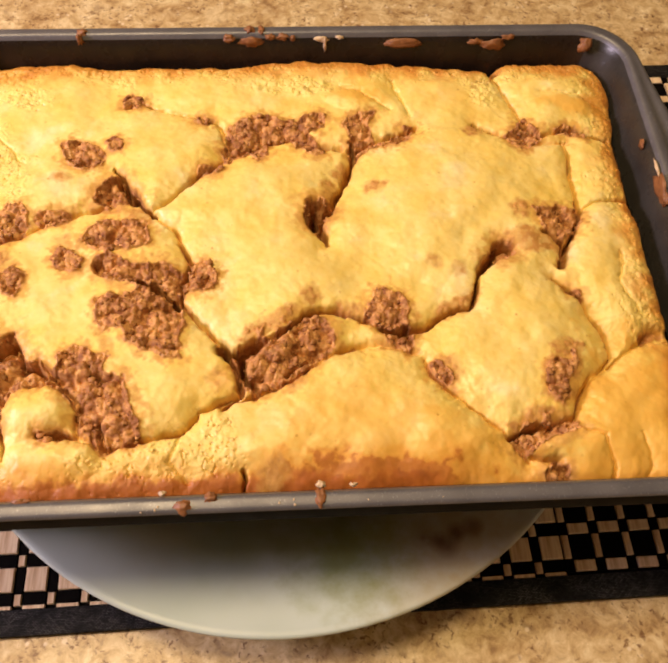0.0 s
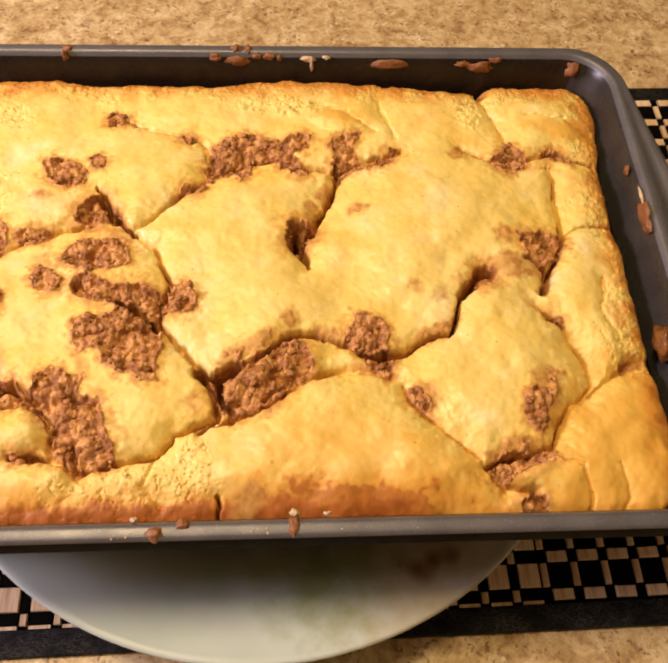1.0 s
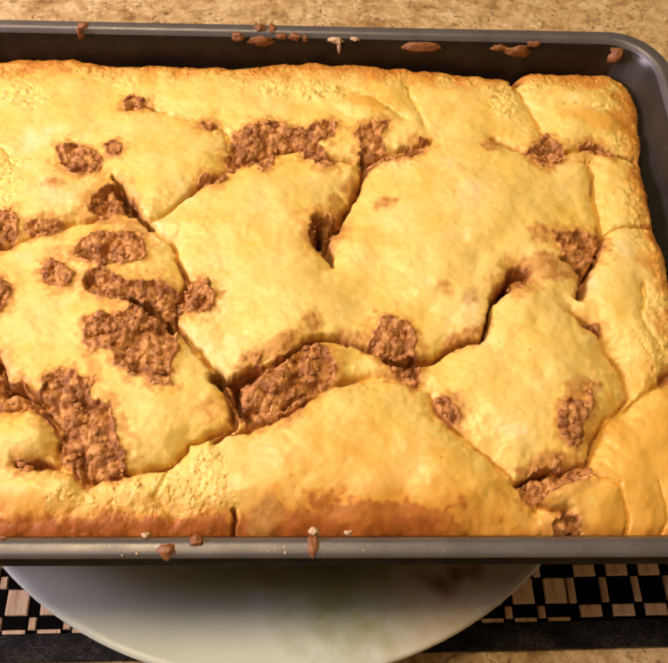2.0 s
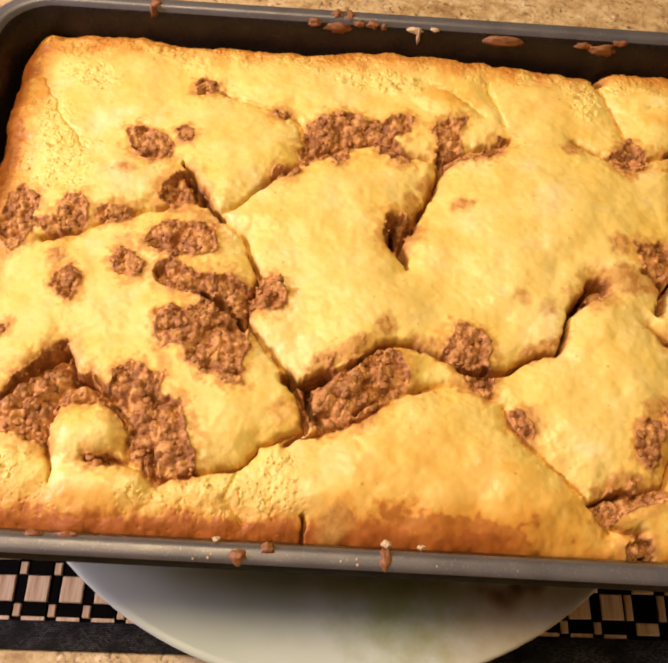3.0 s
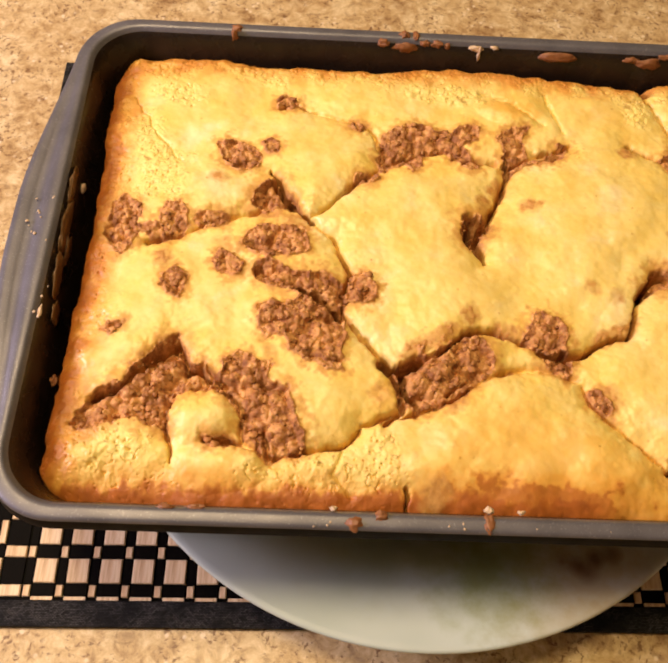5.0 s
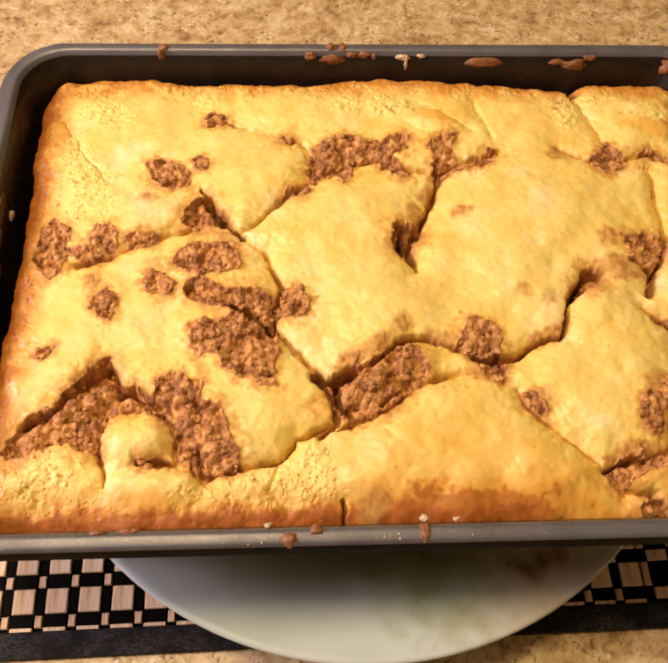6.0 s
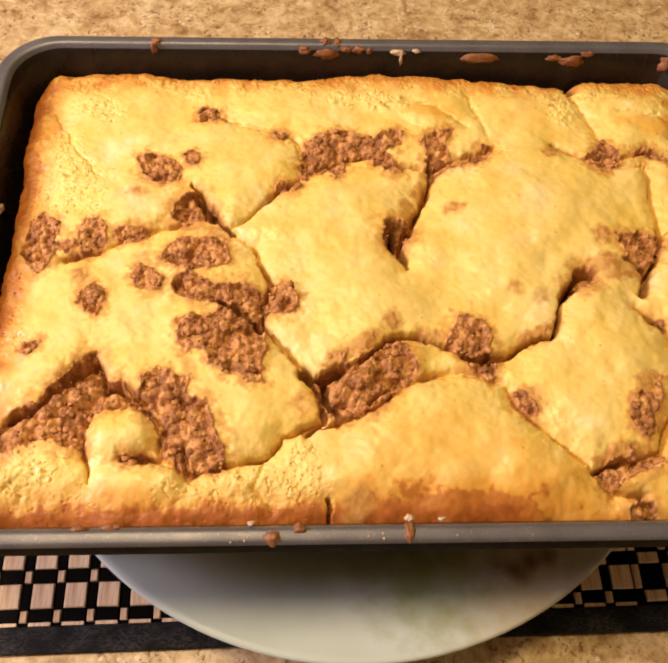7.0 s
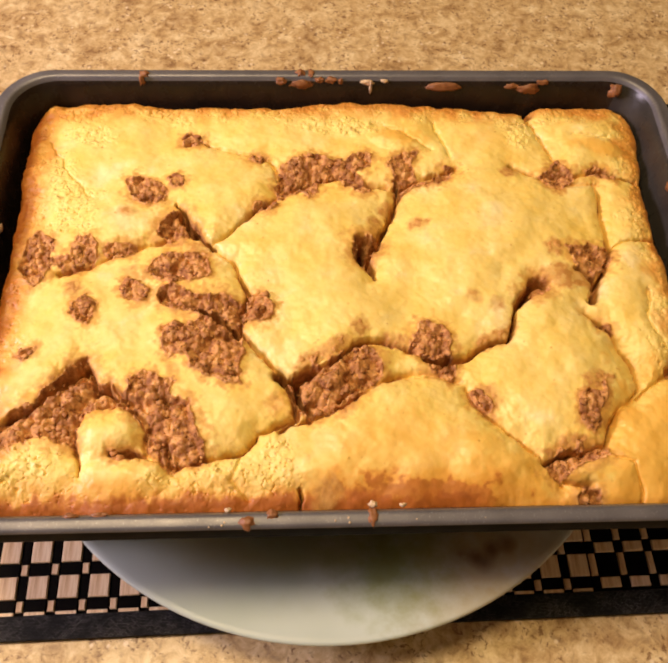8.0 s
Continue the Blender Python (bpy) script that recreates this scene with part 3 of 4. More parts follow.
puff(-12.7, -6.7, 2.0, 0.9, 28, 0.25)
puff(-0.7, -5.5, 2.0, 0.9, 32, 0.32)
puff(3.1, 8.2, 1.6, 0.8, -16, 0.18)

# splits
crack([(-7.6, 7.9), (-7.0, 8.1), (-5.6, 7.6), (-4.2, 7.2), (-3.2, 6.6), (-2.9, 5.4)], 0.28, 0.1, 0.12, 0.4, -0.18)
crack([(-7.90, 4.13), (-7.43, 3.60), (-7.14, 2.73), (-6.54, 2.02), (-6.0, 1.35)], 1.1, 0.12, 0.15, 0.4, 0.40)
crack([(-6.0, 1.5), (-4.4, 3.1), (-3.0, 4.5), (-2.8, 5.4)], 0.55, 0.09, 0.15, 0.4, 0.10)
crack([(-5.9, 1.3), (-5.08, 0.59), (-4.46, -0.60), (-4.16, -1.30), (-4.59, -2.20), (-4.56, -3.29), (-3.73, -4.26), (-2.99, -5.20), (-2.27, -5.72)], 0.55, 0.10, 0.17, 0.35, 0.5)
crack([(-2.7, 4.8), (-1.2, 5.6), (-0.0, 5.9), (1.2, 5.3), (2.4, 5.2)], 0.35, 0.12, 0.14, 0.4, -0.15)
crack([(2.91, 4.57), (2.40, 3.22), (1.81, 1.93)], 0.6, 0.09, 0.2, 0.45, 0.0)
crack([(1.81, 1.93), (1.35, 1.1), (1.18, 0.7), (1.48, -0.28)], 1.2, 0.13, 0.2, 0.45, 0.10)
crack([(-2.27, -5.62), (-1.72, -5.22), (-0.90, -5.06), (0.34, -3.98), (1.10, -3.67), (1.75, -3.78), (2.75, -4.10), (3.4, -4.3)], 0.6, 0.11, 0.14, 0.35, 0.25)
crack([(-2.9, -5.35), (-2.2, -5.55), (-1.7, -5.25)], 1.8, 0.2, 0.05, 0.3)
crack([(-2.99, -5.20), (-2.27, -6.41), (-2.16, -7.29), (-2.81, -7.85)], 0.6, 0.12, 0.15, 0.3, -0.3)
crack([(2.9, 5.0), (4.1, 5.7), (6.0, 6.5)], 0.45, 0.14, 0.15, 0.4, -0.15)
crack([(3.6, -4.5), (4.56, -4.75), (5.25, -4.43), (6.35, -3.97), (7.24, -3.69), (7.64, -2.70), (7.89, -1.91)], 0.85, 0.12, 0.18, 0.4, 0.35)
crack([(7.89, -1.91), (8.35, -1.38), (8.78, -0.72), (9.3, -0.6)], 1.3, 0.2, 0.15, 0.4, 0.25)
crack([(-2.81, -7.85), (-2.10, -7.48), (-0.87, -7.25), (0.41, -6.34), (1.35, -5.75), (2.0, -5.4)], 0.4, 0.10, 0.18, 0.4, -0.3)
crack([(2.0, -5.4), (3.5, -5.3), (4.9, -5.6)], 0.22, 0.12, 0.16, 0.4)
crack([(5.13, -5.98), (5.44, -6.78), (6.00, -7.38), (6.72, -8.05), (7.67, -8.91), (8.02, -9.47), (8.67, -10.29)], 0.3, 0.07, 0.18, 0.4, 0.2)
crack([(-2.3, -7.3), (-2.7, -7.6), (-3.8, -8.0), (-4.2, -8.7), (-5.9, -9.1), (-7.2, -9.4)], 0.35, 0.1, 0.2, 0.35, -0.28)
crack([(-10.95, -6.99), (-11.27, -7.74), (-11.20, -8.52), (-10.99, -9.03), (-10.93, -9.61)], 0.4, 0.07, 0.10, 0.25)
crack([(-8.19, -8.80), (-8.32, -7.84), (-8.67, -7.17), (-9.33, -6.67), (-10.20, -6.69)], 0.25, 0.09, 0.15, 0.3, -0.2)
crack([(-9.66, -8.83), (-8.96, -8.74), (-8.19, -8.80), (-7.66, -9.04), (-7.21, -9.47)], 0.32, 0.08, 0.15, 0.3)
crack([(-12.9, -0.0), (-11.7, 0.3), (-10.3, 1.1), (-7.9, 2.0)], 0.3, 0.1, 0.12, 0.35, -0.1)
crack([(-14.05, -7.19), (-13.12, -6.75), (-12.59, -5.99), (-11.97, -5.44), (-11.41, -4.88), (-11.06, -4.63), (-10.80, -5.30), (-10.62, -5.90), (-10.12, -5.90), (-9.63, -6.32)], 0.8, 0.12, 0.16, 0.35, 0.35)
crack([(10.2, 11.0), (10.24, 9.84), (10.78, 8.29), (11.10, 6.95), (11.3, 6.3)], 0.3, 0.08, 0.14, 0.35)
crack([(10.1, 11.3), (10.4, 10.6)], 0.9, 0.22, 0, 0.3)
crack([(11.7, 5.8), (13.5, 6.3), (15.2, 5.8)], 0.4, 0.11, 0.14, 0.35, 0.12)
crack([(8.8, 6.6), (10.2, 5.7), (11.8, 5.4), (13.1, 5.5)], 0.3, 0.11, 0.15, 0.4, -0.12)
crack([(12.93, 5.53), (12.99, 4.00), (12.89, 1.88), (12.93, 1.37)], 0.45, 0.11, 0.16, 0.4, -0.3)
crack([(13.1, 1.5), (14.3, 1.9), (15.5, 2.0)], 0.28, 0.08, 0.1, 0.3)
crack([(12.93, 1.37), (12.20, -0.12), (11.78, -0.72), (11.51, -1.55)], 0.65, 0.13, 0.18, 0.4, 0.2)
crack([(10.98, -2.24), (12.06, -3.25), (12.21, -3.91), (12.68, -4.87), (12.69, -5.92), (12.08, -6.73), (11.40, -7.32), (11.09, -7.90), (10.76, -8.66), (9.82, -8.87), (8.89, -9.05), (8.04, -9.38)], 0.35, 0.10, 0.24, 0.45, -0.3)
crack([(8.8, -10.1), (9.8, -10.3), (9.9, -11.3)], 0.4, 0.16, 0.14, 0.3)
crack([(12.5, -6.4), (13.9, -5.4), (15.4, -5.2)], 0.25, 0.1, 0.14, 0.4, 0.10)
crack([(14.4, -5.1), (15.5, -4.8)], 0.7, 0.3, 0, 0.3)
crack([(-2.1, -11.6), (-2.0, -10.75), (-2.05, -10.45)], 0.6, 0.09, 0.05, 0.3)
seam([(-14.60, 8.50), (-14.07, 7.38), (-13.68, 7.11), (-13.52, 6.44), (-13.00, 5.72), (-12.57, 5.31), (-12.21, 4.62), (-11.91, 4.44)], 0.10, 0.05)
seam([(10.86, -9.03), (11.68, -9.41), (11.93, -10.68), (11.8, -11.5)])
seam([(13.3, -9.3), (13.4, -10.6), (12.8, -11.6)])
seam([(14.2, -0.9), (13.8, -2.5), (14.4, -4.0)])
seam([(15.6, 7.5), (14.2, 8.5), (12.3, 8.7)], 0.10, 0.08)
seam([(-4.4, -8.9), (-4.8, -9.9), (-4.1, -10.7)], 0.07, 0.08)
seam([(2.0, 9.4), (3.6, 8.8), (4.9, 7.6)], 0.10, 0.08)
seam([(5.1, 9.6), (5.5, 8.2), (5.8, 7.2)], 0.10, 0.10)

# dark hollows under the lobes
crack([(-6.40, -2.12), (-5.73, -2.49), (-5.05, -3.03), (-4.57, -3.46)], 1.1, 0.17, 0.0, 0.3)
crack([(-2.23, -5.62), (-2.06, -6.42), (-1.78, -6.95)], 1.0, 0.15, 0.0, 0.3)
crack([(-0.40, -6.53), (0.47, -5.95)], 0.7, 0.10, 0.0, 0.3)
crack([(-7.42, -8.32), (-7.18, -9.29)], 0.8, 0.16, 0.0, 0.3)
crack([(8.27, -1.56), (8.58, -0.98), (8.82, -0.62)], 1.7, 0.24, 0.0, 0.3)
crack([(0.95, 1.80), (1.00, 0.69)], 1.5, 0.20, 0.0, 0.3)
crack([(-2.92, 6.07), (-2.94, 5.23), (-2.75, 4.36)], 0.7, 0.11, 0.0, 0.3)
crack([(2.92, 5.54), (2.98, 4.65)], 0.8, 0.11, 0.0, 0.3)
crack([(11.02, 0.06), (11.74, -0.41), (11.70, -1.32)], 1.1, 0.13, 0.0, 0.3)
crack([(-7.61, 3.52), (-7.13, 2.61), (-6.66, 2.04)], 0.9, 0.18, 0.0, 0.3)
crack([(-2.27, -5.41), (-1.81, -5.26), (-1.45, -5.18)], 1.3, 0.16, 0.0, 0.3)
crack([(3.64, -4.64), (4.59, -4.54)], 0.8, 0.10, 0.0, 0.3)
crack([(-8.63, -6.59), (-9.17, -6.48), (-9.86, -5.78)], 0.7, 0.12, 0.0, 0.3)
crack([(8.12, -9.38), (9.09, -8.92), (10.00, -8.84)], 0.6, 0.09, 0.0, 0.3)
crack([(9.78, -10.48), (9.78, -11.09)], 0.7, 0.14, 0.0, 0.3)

height = height - GROOVES[0] - ROLLS[0] + smoothed(LIFTS[0], 5)
# groove floors take the crumb brown, stronger with depth
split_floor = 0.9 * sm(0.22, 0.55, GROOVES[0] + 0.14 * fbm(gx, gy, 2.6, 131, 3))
golden = np.maximum(golden, 0.45 * sm(0.14, 0.5, ROLLS[0] + 0.12 * fbm(gx, gy, 1.1, 91, 3)))
lips = sm(0.16, 0.55, ROLLS[0] + 0.22 * fbm(gx, gy, 0.8, 95, 4))

# bare crumbs: the outline of each patch
BARE = []
bald([(-10.19, 5.45), (-9.83, 5.63), (-9.29, 5.43), (-8.70, 5.28), (-8.41, 4.73), (-8.54, 4.33), (-9.18, 4.07), (-9.81, 4.35), (-10.11, 4.90)], 0.12, 1.00)  # back left spot
bald([(-8.22, 5.55), (-7.97, 5.80), (-7.64, 5.54), (-7.61, 5.07), (-8.02, 5.05)], 0.06, 0.90)  # its small neighbour
bald([(-8.62, 2.25), (-8.57, 2.83), (-8.11, 3.40), (-7.52, 3.65), (-7.16, 2.86), (-6.62, 2.09), (-7.21, 1.98), (-8.01, 2.04)], 0.45, 1.00)  # in the notch
bald([(-14.70, 2.02), (-14.20, 2.39), (-13.67, 2.12), (-13.40, 1.25), (-13.60, 0.77), (-13.34, 0.28), (-13.71, -0.18), (-13.94, -0.59), (-14.33, -0.28), (-14.68, 0.44), (-14.68, 1.04)], 0.22, 1.00)  # by the left edge
bald([(-13.48, 0.88), (-12.82, 0.99), (-12.39, 0.73), (-12.36, 1.96), (-11.66, 1.94), (-11.35, 0.95), (-11.49, 0.47), (-12.12, 0.13), (-12.40, 0.02), (-12.73, 0.38), (-13.14, 0.51)], 0.14, 1.00)  # beside it
bald([(-11.04, 1.14), (-10.72, 1.47), (-10.14, 1.53), (-9.59, 1.52), (-9.71, 1.15), (-10.47, 0.93)], 0.16, 1.00)  # thin slit
bald([(-8.83, 0.05), (-8.49, 0.64), (-7.93, 0.93), (-7.14, 0.86), (-6.46, 0.97), (-6.14, 0.37), (-6.02, -0.11), (-6.49, -0.46), (-7.44, -0.56), (-8.31, -0.43)], 0.12, 1.00)  # large left
bald([(-10.02, -0.62), (-9.75, -0.40), (-9.25, -0.64), (-8.83, -1.11), (-8.89, -1.50), (-9.45, -1.55), (-9.87, -1.20)], 0.05, 0.95)  # left spot
bald([(-12.07, -1.71), (-11.55, -1.39), (-11.13, -1.74), (-11.16, -2.29), (-11.28, -2.83), (-11.77, -2.60), (-12.04, -2.27)], 0.05, 0.95)  # left lower spot
bald([(-8.31, -1.23), (-7.90, -0.83), (-7.31, -1.14), (-6.73, -1.26), (-6.05, -1.50), (-5.30, -1.40), (-4.62, -1.86), (-4.55, -2.86), (-4.67, -3.40), (-5.14, -3.18), (-5.82, -2.51), (-6.58, -2.28), (-7.35, -1.93), (-8.12, -1.74)], 0.34, 1.00)  # left valley, upper
bald([(-7.92, -3.13), (-7.47, -2.88), (-6.91, -3.04), (-6.78, -3.68), (-7.01, -4.31), (-7.55, -4.41), (-7.86, -3.88)], 0.03, 1.00)  # left valley, knob
bald([(-6.91, -3.04), (-6.19, -2.61), (-5.23, -3.17), (-4.66, -3.72), (-4.42, -4.35), (-4.70, -4.97), (-4.57, -5.68), (-4.96, -5.84), (-5.42, -5.57), (-6.05, -5.36), (-6.52, -5.04), (-6.83, -4.31)], 0.14, 1.00)  # left valley, lower
bald([(-4.48, -1.97), (-4.16, -1.34), (-3.68, -1.35), (-3.25, -1.87), (-3.38, -2.54), (-3.75, -2.80), (-4.32, -2.53)], 0.05, 0.95)  # at the star's lip
bald([(-14.12, -4.37), (-13.84, -4.16), (-13.33, -4.09), (-13.50, -4.42), (-13.79, -4.61)], 0.08, 0.90)  # left chip
bald([(-14.79, -8.31), (-14.41, -7.54), (-13.99, -7.01), (-13.13, -6.66), (-12.63, -5.84), (-12.02, -5.29), (-11.48, -4.72), (-11.08, -4.44), (-10.75, -5.30), (-10.63, -5.86), (-10.13, -5.77), (-9.59, -6.32), (-9.74, -6.69), (-10.40, -6.68), (-10.96, -6.95), (-11.23, -7.57), (-11.25, -8.35), (-11.58, -8.18), (-12.41, -8.00), (-13.05, -8.08), (-13.81, -8.41), (-14.52, -8.49)], 0.50, 1.00)  # front left valley
bald([(-9.70, -6.47), (-9.20, -6.19), (-9.08, -5.49), (-8.57, -5.20), (-8.09, -5.62), (-7.47, -5.63), (-7.33, -6.33), (-6.69, -6.73), (-6.39, -7.41), (-6.27, -8.07), (-5.89, -8.81), (-6.04, -9.22), (-6.72, -9.21), (-7.21, -9.47), (-7.76, -8.77), (-8.22, -8.39), (-8.28, -7.65), (-8.66, -7.26), (-9.32, -6.77)], 0.26, 1.00)  # front left heap
bald([(-9.72, -8.76), (-8.96, -8.65), (-8.36, -8.79), (-9.19, -8.95)], 0.20, 1.00)  # under the small knob
bald([(-2.27, -5.66), (-1.72, -5.42), (-0.99, -5.22), (-0.24, -4.40), (0.33, -4.09), (1.07, -4.20), (1.40, -4.83), (1.37, -5.45), (0.80, -5.85), (0.42, -6.25), (-0.14, -6.83), (-0.86, -7.11), (-1.57, -7.20), (-2.05, -7.00), (-2.18, -6.41)], 0.42, 1.00)  # middle well
bald([(3.17, -3.57), (3.33, -2.85), (3.81, -2.80), (4.35, -3.14), (4.64, -4.00), (4.41, -4.43), (3.83, -4.59), (3.20, -4.42), (2.94, -4.10)], 0.10, 1.00)  # dark plug
bald([(3.63, -4.74), (4.21, -4.58), (4.71, -4.79), (4.54, -5.47), (4.13, -5.37), (3.70, -5.05)], 0.24, 1.00)  # below the plug
bald([(-3.04, 5.23), (-2.73, 6.50), (-1.98, 6.87), (-1.12, 7.08), (-0.27, 6.79), (0.37, 6.65), (1.27, 7.33), (1.68, 7.04), (1.54, 6.43), (0.78, 6.14), (1.17, 5.52), (1.61, 4.97), (1.13, 4.69), (0.53, 5.24), (-0.08, 5.94), (-0.93, 5.79), (-1.06, 4.96), (-1.54, 4.46), (-1.89, 4.95), (-2.41, 4.68), (-2.93, 4.41)], 0.16, 1.00)  # back middle
bald([(2.57, 6.68), (3.21, 7.12), (3.99, 7.34), (3.65, 6.69), (3.71, 5.83), (4.15, 5.41), (3.46, 4.90), (2.86, 4.70), (3.00, 5.82)], 0.22, 1.00)  # back middle, beside
bald([(4.35, 5.33), (4.82, 5.78), (5.45, 6.02), (5.44, 6.57), (5.92, 6.37), (5.47, 5.85), (4.78, 5.39)], 0.22, 1.00)  # back middle, tail
bald([(-7.78, 8.43), (-7.41, 8.67), (-6.95, 8.27), (-7.04, 7.92), (-7.69, 7.98)], 0.10, 1.00)  # back left knot
bald([(-4.44, 6.93), (-4.01, 7.13), (-3.69, 6.93), (-3.94, 6.73)], 0.14, 1.00)  # back slit
bald([(-4.05, 3.48), (-3.92, 3.96), (-3.45, 4.14), (-3.03, 3.93), (-3.34, 3.61)], 0.22, 1.00)  # star's shoulder
bald([(0.59, 1.05), (0.83, 1.85), (1.37, 2.06), (1.80, 1.75), (1.32, 1.18), (1.17, 0.61), (0.87, 0.61)], 0.75, 1.00)  # star's notch
bald([(10.77, 1.30), (11.38, 1.43), (12.21, 1.44), (12.68, 1.19), (12.72, 0.87), (12.26, 0.17), (11.68, -0.20), (11.17, 0.11), (10.95, 0.60)], 0.30, 1.00)  # right lobe's foot
bald([(8.31, -1.33), (8.56, -0.74), (8.90, -0.50), (9.45, -0.43), (9.51, -1.04), (8.91, -1.28)], 0.55, 1.00)  # right hole
bald([(10.13, 5.77), (10.75, 6.21), (11.09, 6.89), (11.75, 6.23), (11.90, 5.86), (11.49, 5.42), (10.88, 5.07), (10.38, 5.35)], 0.25, 1.00)  # back right
bald([(12.78, 6.19), (13.23, 6.46), (13.94, 6.13), (13.95, 5.87), (13.13, 5.94)], 0.14, 1.00)  # back right slit
bald([(5.32, -6.25), (5.61, -6.11), (5.98, -6.53), (6.13, -7.12), (5.80, -7.12), (5.45, -6.69)], 0.10, 1.00)  # right seam
bald([(11.39, -2.85), (11.91, -2.83), (12.02, -3.23), (11.58, -3.19)], 0.16, 1.00)  # right slit
bald([(9.96, -6.72), (10.38, -6.36), (10.89, -6.36), (10.91, -6.82), (10.59, -7.12), (10.61, -7.74), (10.18, -7.93), (9.81, -7.66), (9.80, -7.21)], 0.06, 1.00)  # right lobe's eye
bald([(8.12, -9.38), (8.90, -9.02), (9.80, -8.93), (10.74, -8.75), (10.49, -9.09), (9.53, -9.43), (8.81, -9.71), (8.50, -10.07), (8.23, -9.80)], 0.36, 1.00)  # front right trench
bald([(9.22, -10.82), (9.64, -10.30), (10.03, -10.52), (10.08, -11.15), (9.24, -11.21)], 0.30, 1.00)  # front right nick
# spots where the crumbs only show through the crust
bald([(-12.47, -0.68), (-12.13, -0.53), (-11.89, -0.92), (-12.04, -1.26), (-12.34, -1.14)], 0.00, 0.50)
bald([(-10.44, 3.44), (-10.20, 3.70), (-9.83, 3.48), (-10.11, 3.23)], 0.00, 0.45)
bald([(-7.18, 1.48), (-6.30, 1.59), (-6.07, 0.85), (-6.54, 0.56), (-7.14, 0.86)], 0.00, 0.42)
bald([(-1.62, -4.49), (-0.78, -3.93), (0.07, -3.66), (-0.23, -4.30), (-1.26, -4.85), (-1.99, -5.11), (-2.08, -4.80)], 0.00, 0.52)
bald([(0.42, -2.84), (0.73, -2.73), (0.98, -3.12), (0.70, -3.45), (0.52, -3.30)], 0.00, 0.50)
bald([(1.76, -3.56), (2.41, -3.63), (2.85, -4.04), (2.20, -4.04)], 0.00, 0.50)
bald([(1.46, 2.96), (1.78, 3.22), (1.96, 2.83), (1.73, 2.31), (1.47, 2.44)], 0.00, 0.50)
bald([(2.01, 3.62), (2.36, 4.16), (2.59, 3.89), (2.26, 3.35)], 0.00, 0.45)
bald([(1.30, 0.81), (1.68, 1.55), (1.93, 1.68), (1.75, 1.05), (1.36, 0.52)], 0.00, 0.50)
bald([(3.40, 2.81), (3.73, 3.02), (4.08, 2.81), (3.89, 2.50), (3.48, 2.50)], 0.00, 0.50)
bald([(9.02, -0.38), (10.13, 0.23), (11.29, -0.13), (11.47, -0.73), (10.54, -0.90), (9.75, -0.81)], 0.00, 0.45)
bald([(9.81, 1.34), (10.16, 1.55), (10.41, 1.22), (10.20, 0.85), (9.84, 0.92)], 0.00, 0.50)
bald([(8.33, 6.17), (8.70, 6.41), (9.04, 6.18), (8.83, 5.86), (8.40, 5.89)], 0.00, 0.50)
bald([(10.32, -5.70), (10.96, -5.33), (11.45, -5.71), (11.15, -6.52), (10.86, -7.70), (10.24, -8.08), (9.64, -7.69), (9.74, -6.91), (10.15, -6.31)], 0.00, 0.50)
bald([(8.11, -8.91), (9.20, -8.30), (10.52, -8.47), (10.00, -8.84), (8.32, -9.29)], 0.00, 0.50)
bald([(-1.46, -10.50), (-0.77, -9.98), (-0.50, -10.48), (-0.94, -11.11), (-1.39, -11.01)], 0.00, 0.45)
bald([(-3.34, -6.69), (-2.99, -6.40), (-2.67, -6.80), (-2.98, -7.18)], 0.00, 0.35)
bald([(6.00, -3.69), (7.02, -3.25), (7.56, -2.81), (7.37, -3.47), (6.74, -3.90), (5.86, -4.12)], 0.00, 0.50)
bald([(6.84, -1.68), (7.14, -1.68), (7.15, -2.02), (6.89, -2.07)], 0.00, 0.35)
bald([(5.81, -1.33), (6.06, -1.33), (6.06, -1.63), (5.83, -1.63)], 0.00, 0.35)
bald([(-7.60, -5.02), (-7.34, -4.92), (-7.28, -5.23), (-7.49, -5.33)], 0.00, 0.35)
bald([(-9.99, 0.08), (-9.62, 0.19), (-9.55, -0.17), (-9.87, -0.23)], 0.00, 0.40)
bald([(-8.69, 1.88), (-8.22, 2.24), (-7.20, 1.85), (-7.48, 1.56), (-8.18, 1.62)], 0.00, 0.50)
bald([(5.72, -5.99), (6.27, -5.99), (6.36, -6.69), (6.18, -7.38)], 0.00, 0.45)
bald([(-0.33, -7.02), (0.13, -6.79), (0.21, -6.99), (-0.16, -7.22)], 0.00, 0.45)
bald([(-12.89, -5.84), (-12.04, -5.06), (-11.41, -4.57), (-11.54, -4.95), (-12.17, -5.51), (-12.76, -6.21)], 0.00, 0.50)

# deeper browning and the orange front and right quarters
toast(3.0, -9.3, 6.4, 1.9, -8, 0.75)
toast(12.9, -9.1, 3.4, 3.6, -2, 1.0)
toast(14.2, -5.0, 2, 1, 17, 1.0)
toast(3.2, 8.6, 1.5, 0.75, -16, 1.0)
toast(13.8, 7.7, 1.9, 0.6, -12, 0.9)
toast(-11.4, 8.8, 3, 1.2, -1, 0.3)
toast(8.2, 8.6, 2.4, 1, 0, 0.3)
toast(-2.9, -6.8, 0.7, 0.8, -2, 0.6)

# grain, ragged torn edge, and the rounded rim of the loaf
golden = np.maximum(golden, 0.75 * stain)
bare = np.where(crumb > 0.6, 1.0, 0.0)
bare = smoothed(np.maximum(bare, sm(0.12, 0.35, GROOVES[0]) * sm(0.02, 0.25, smoothed(bare, 9, 2))), 4, 2)
crumb = np.maximum(crumb, sm(0.42, 0.62, bare))
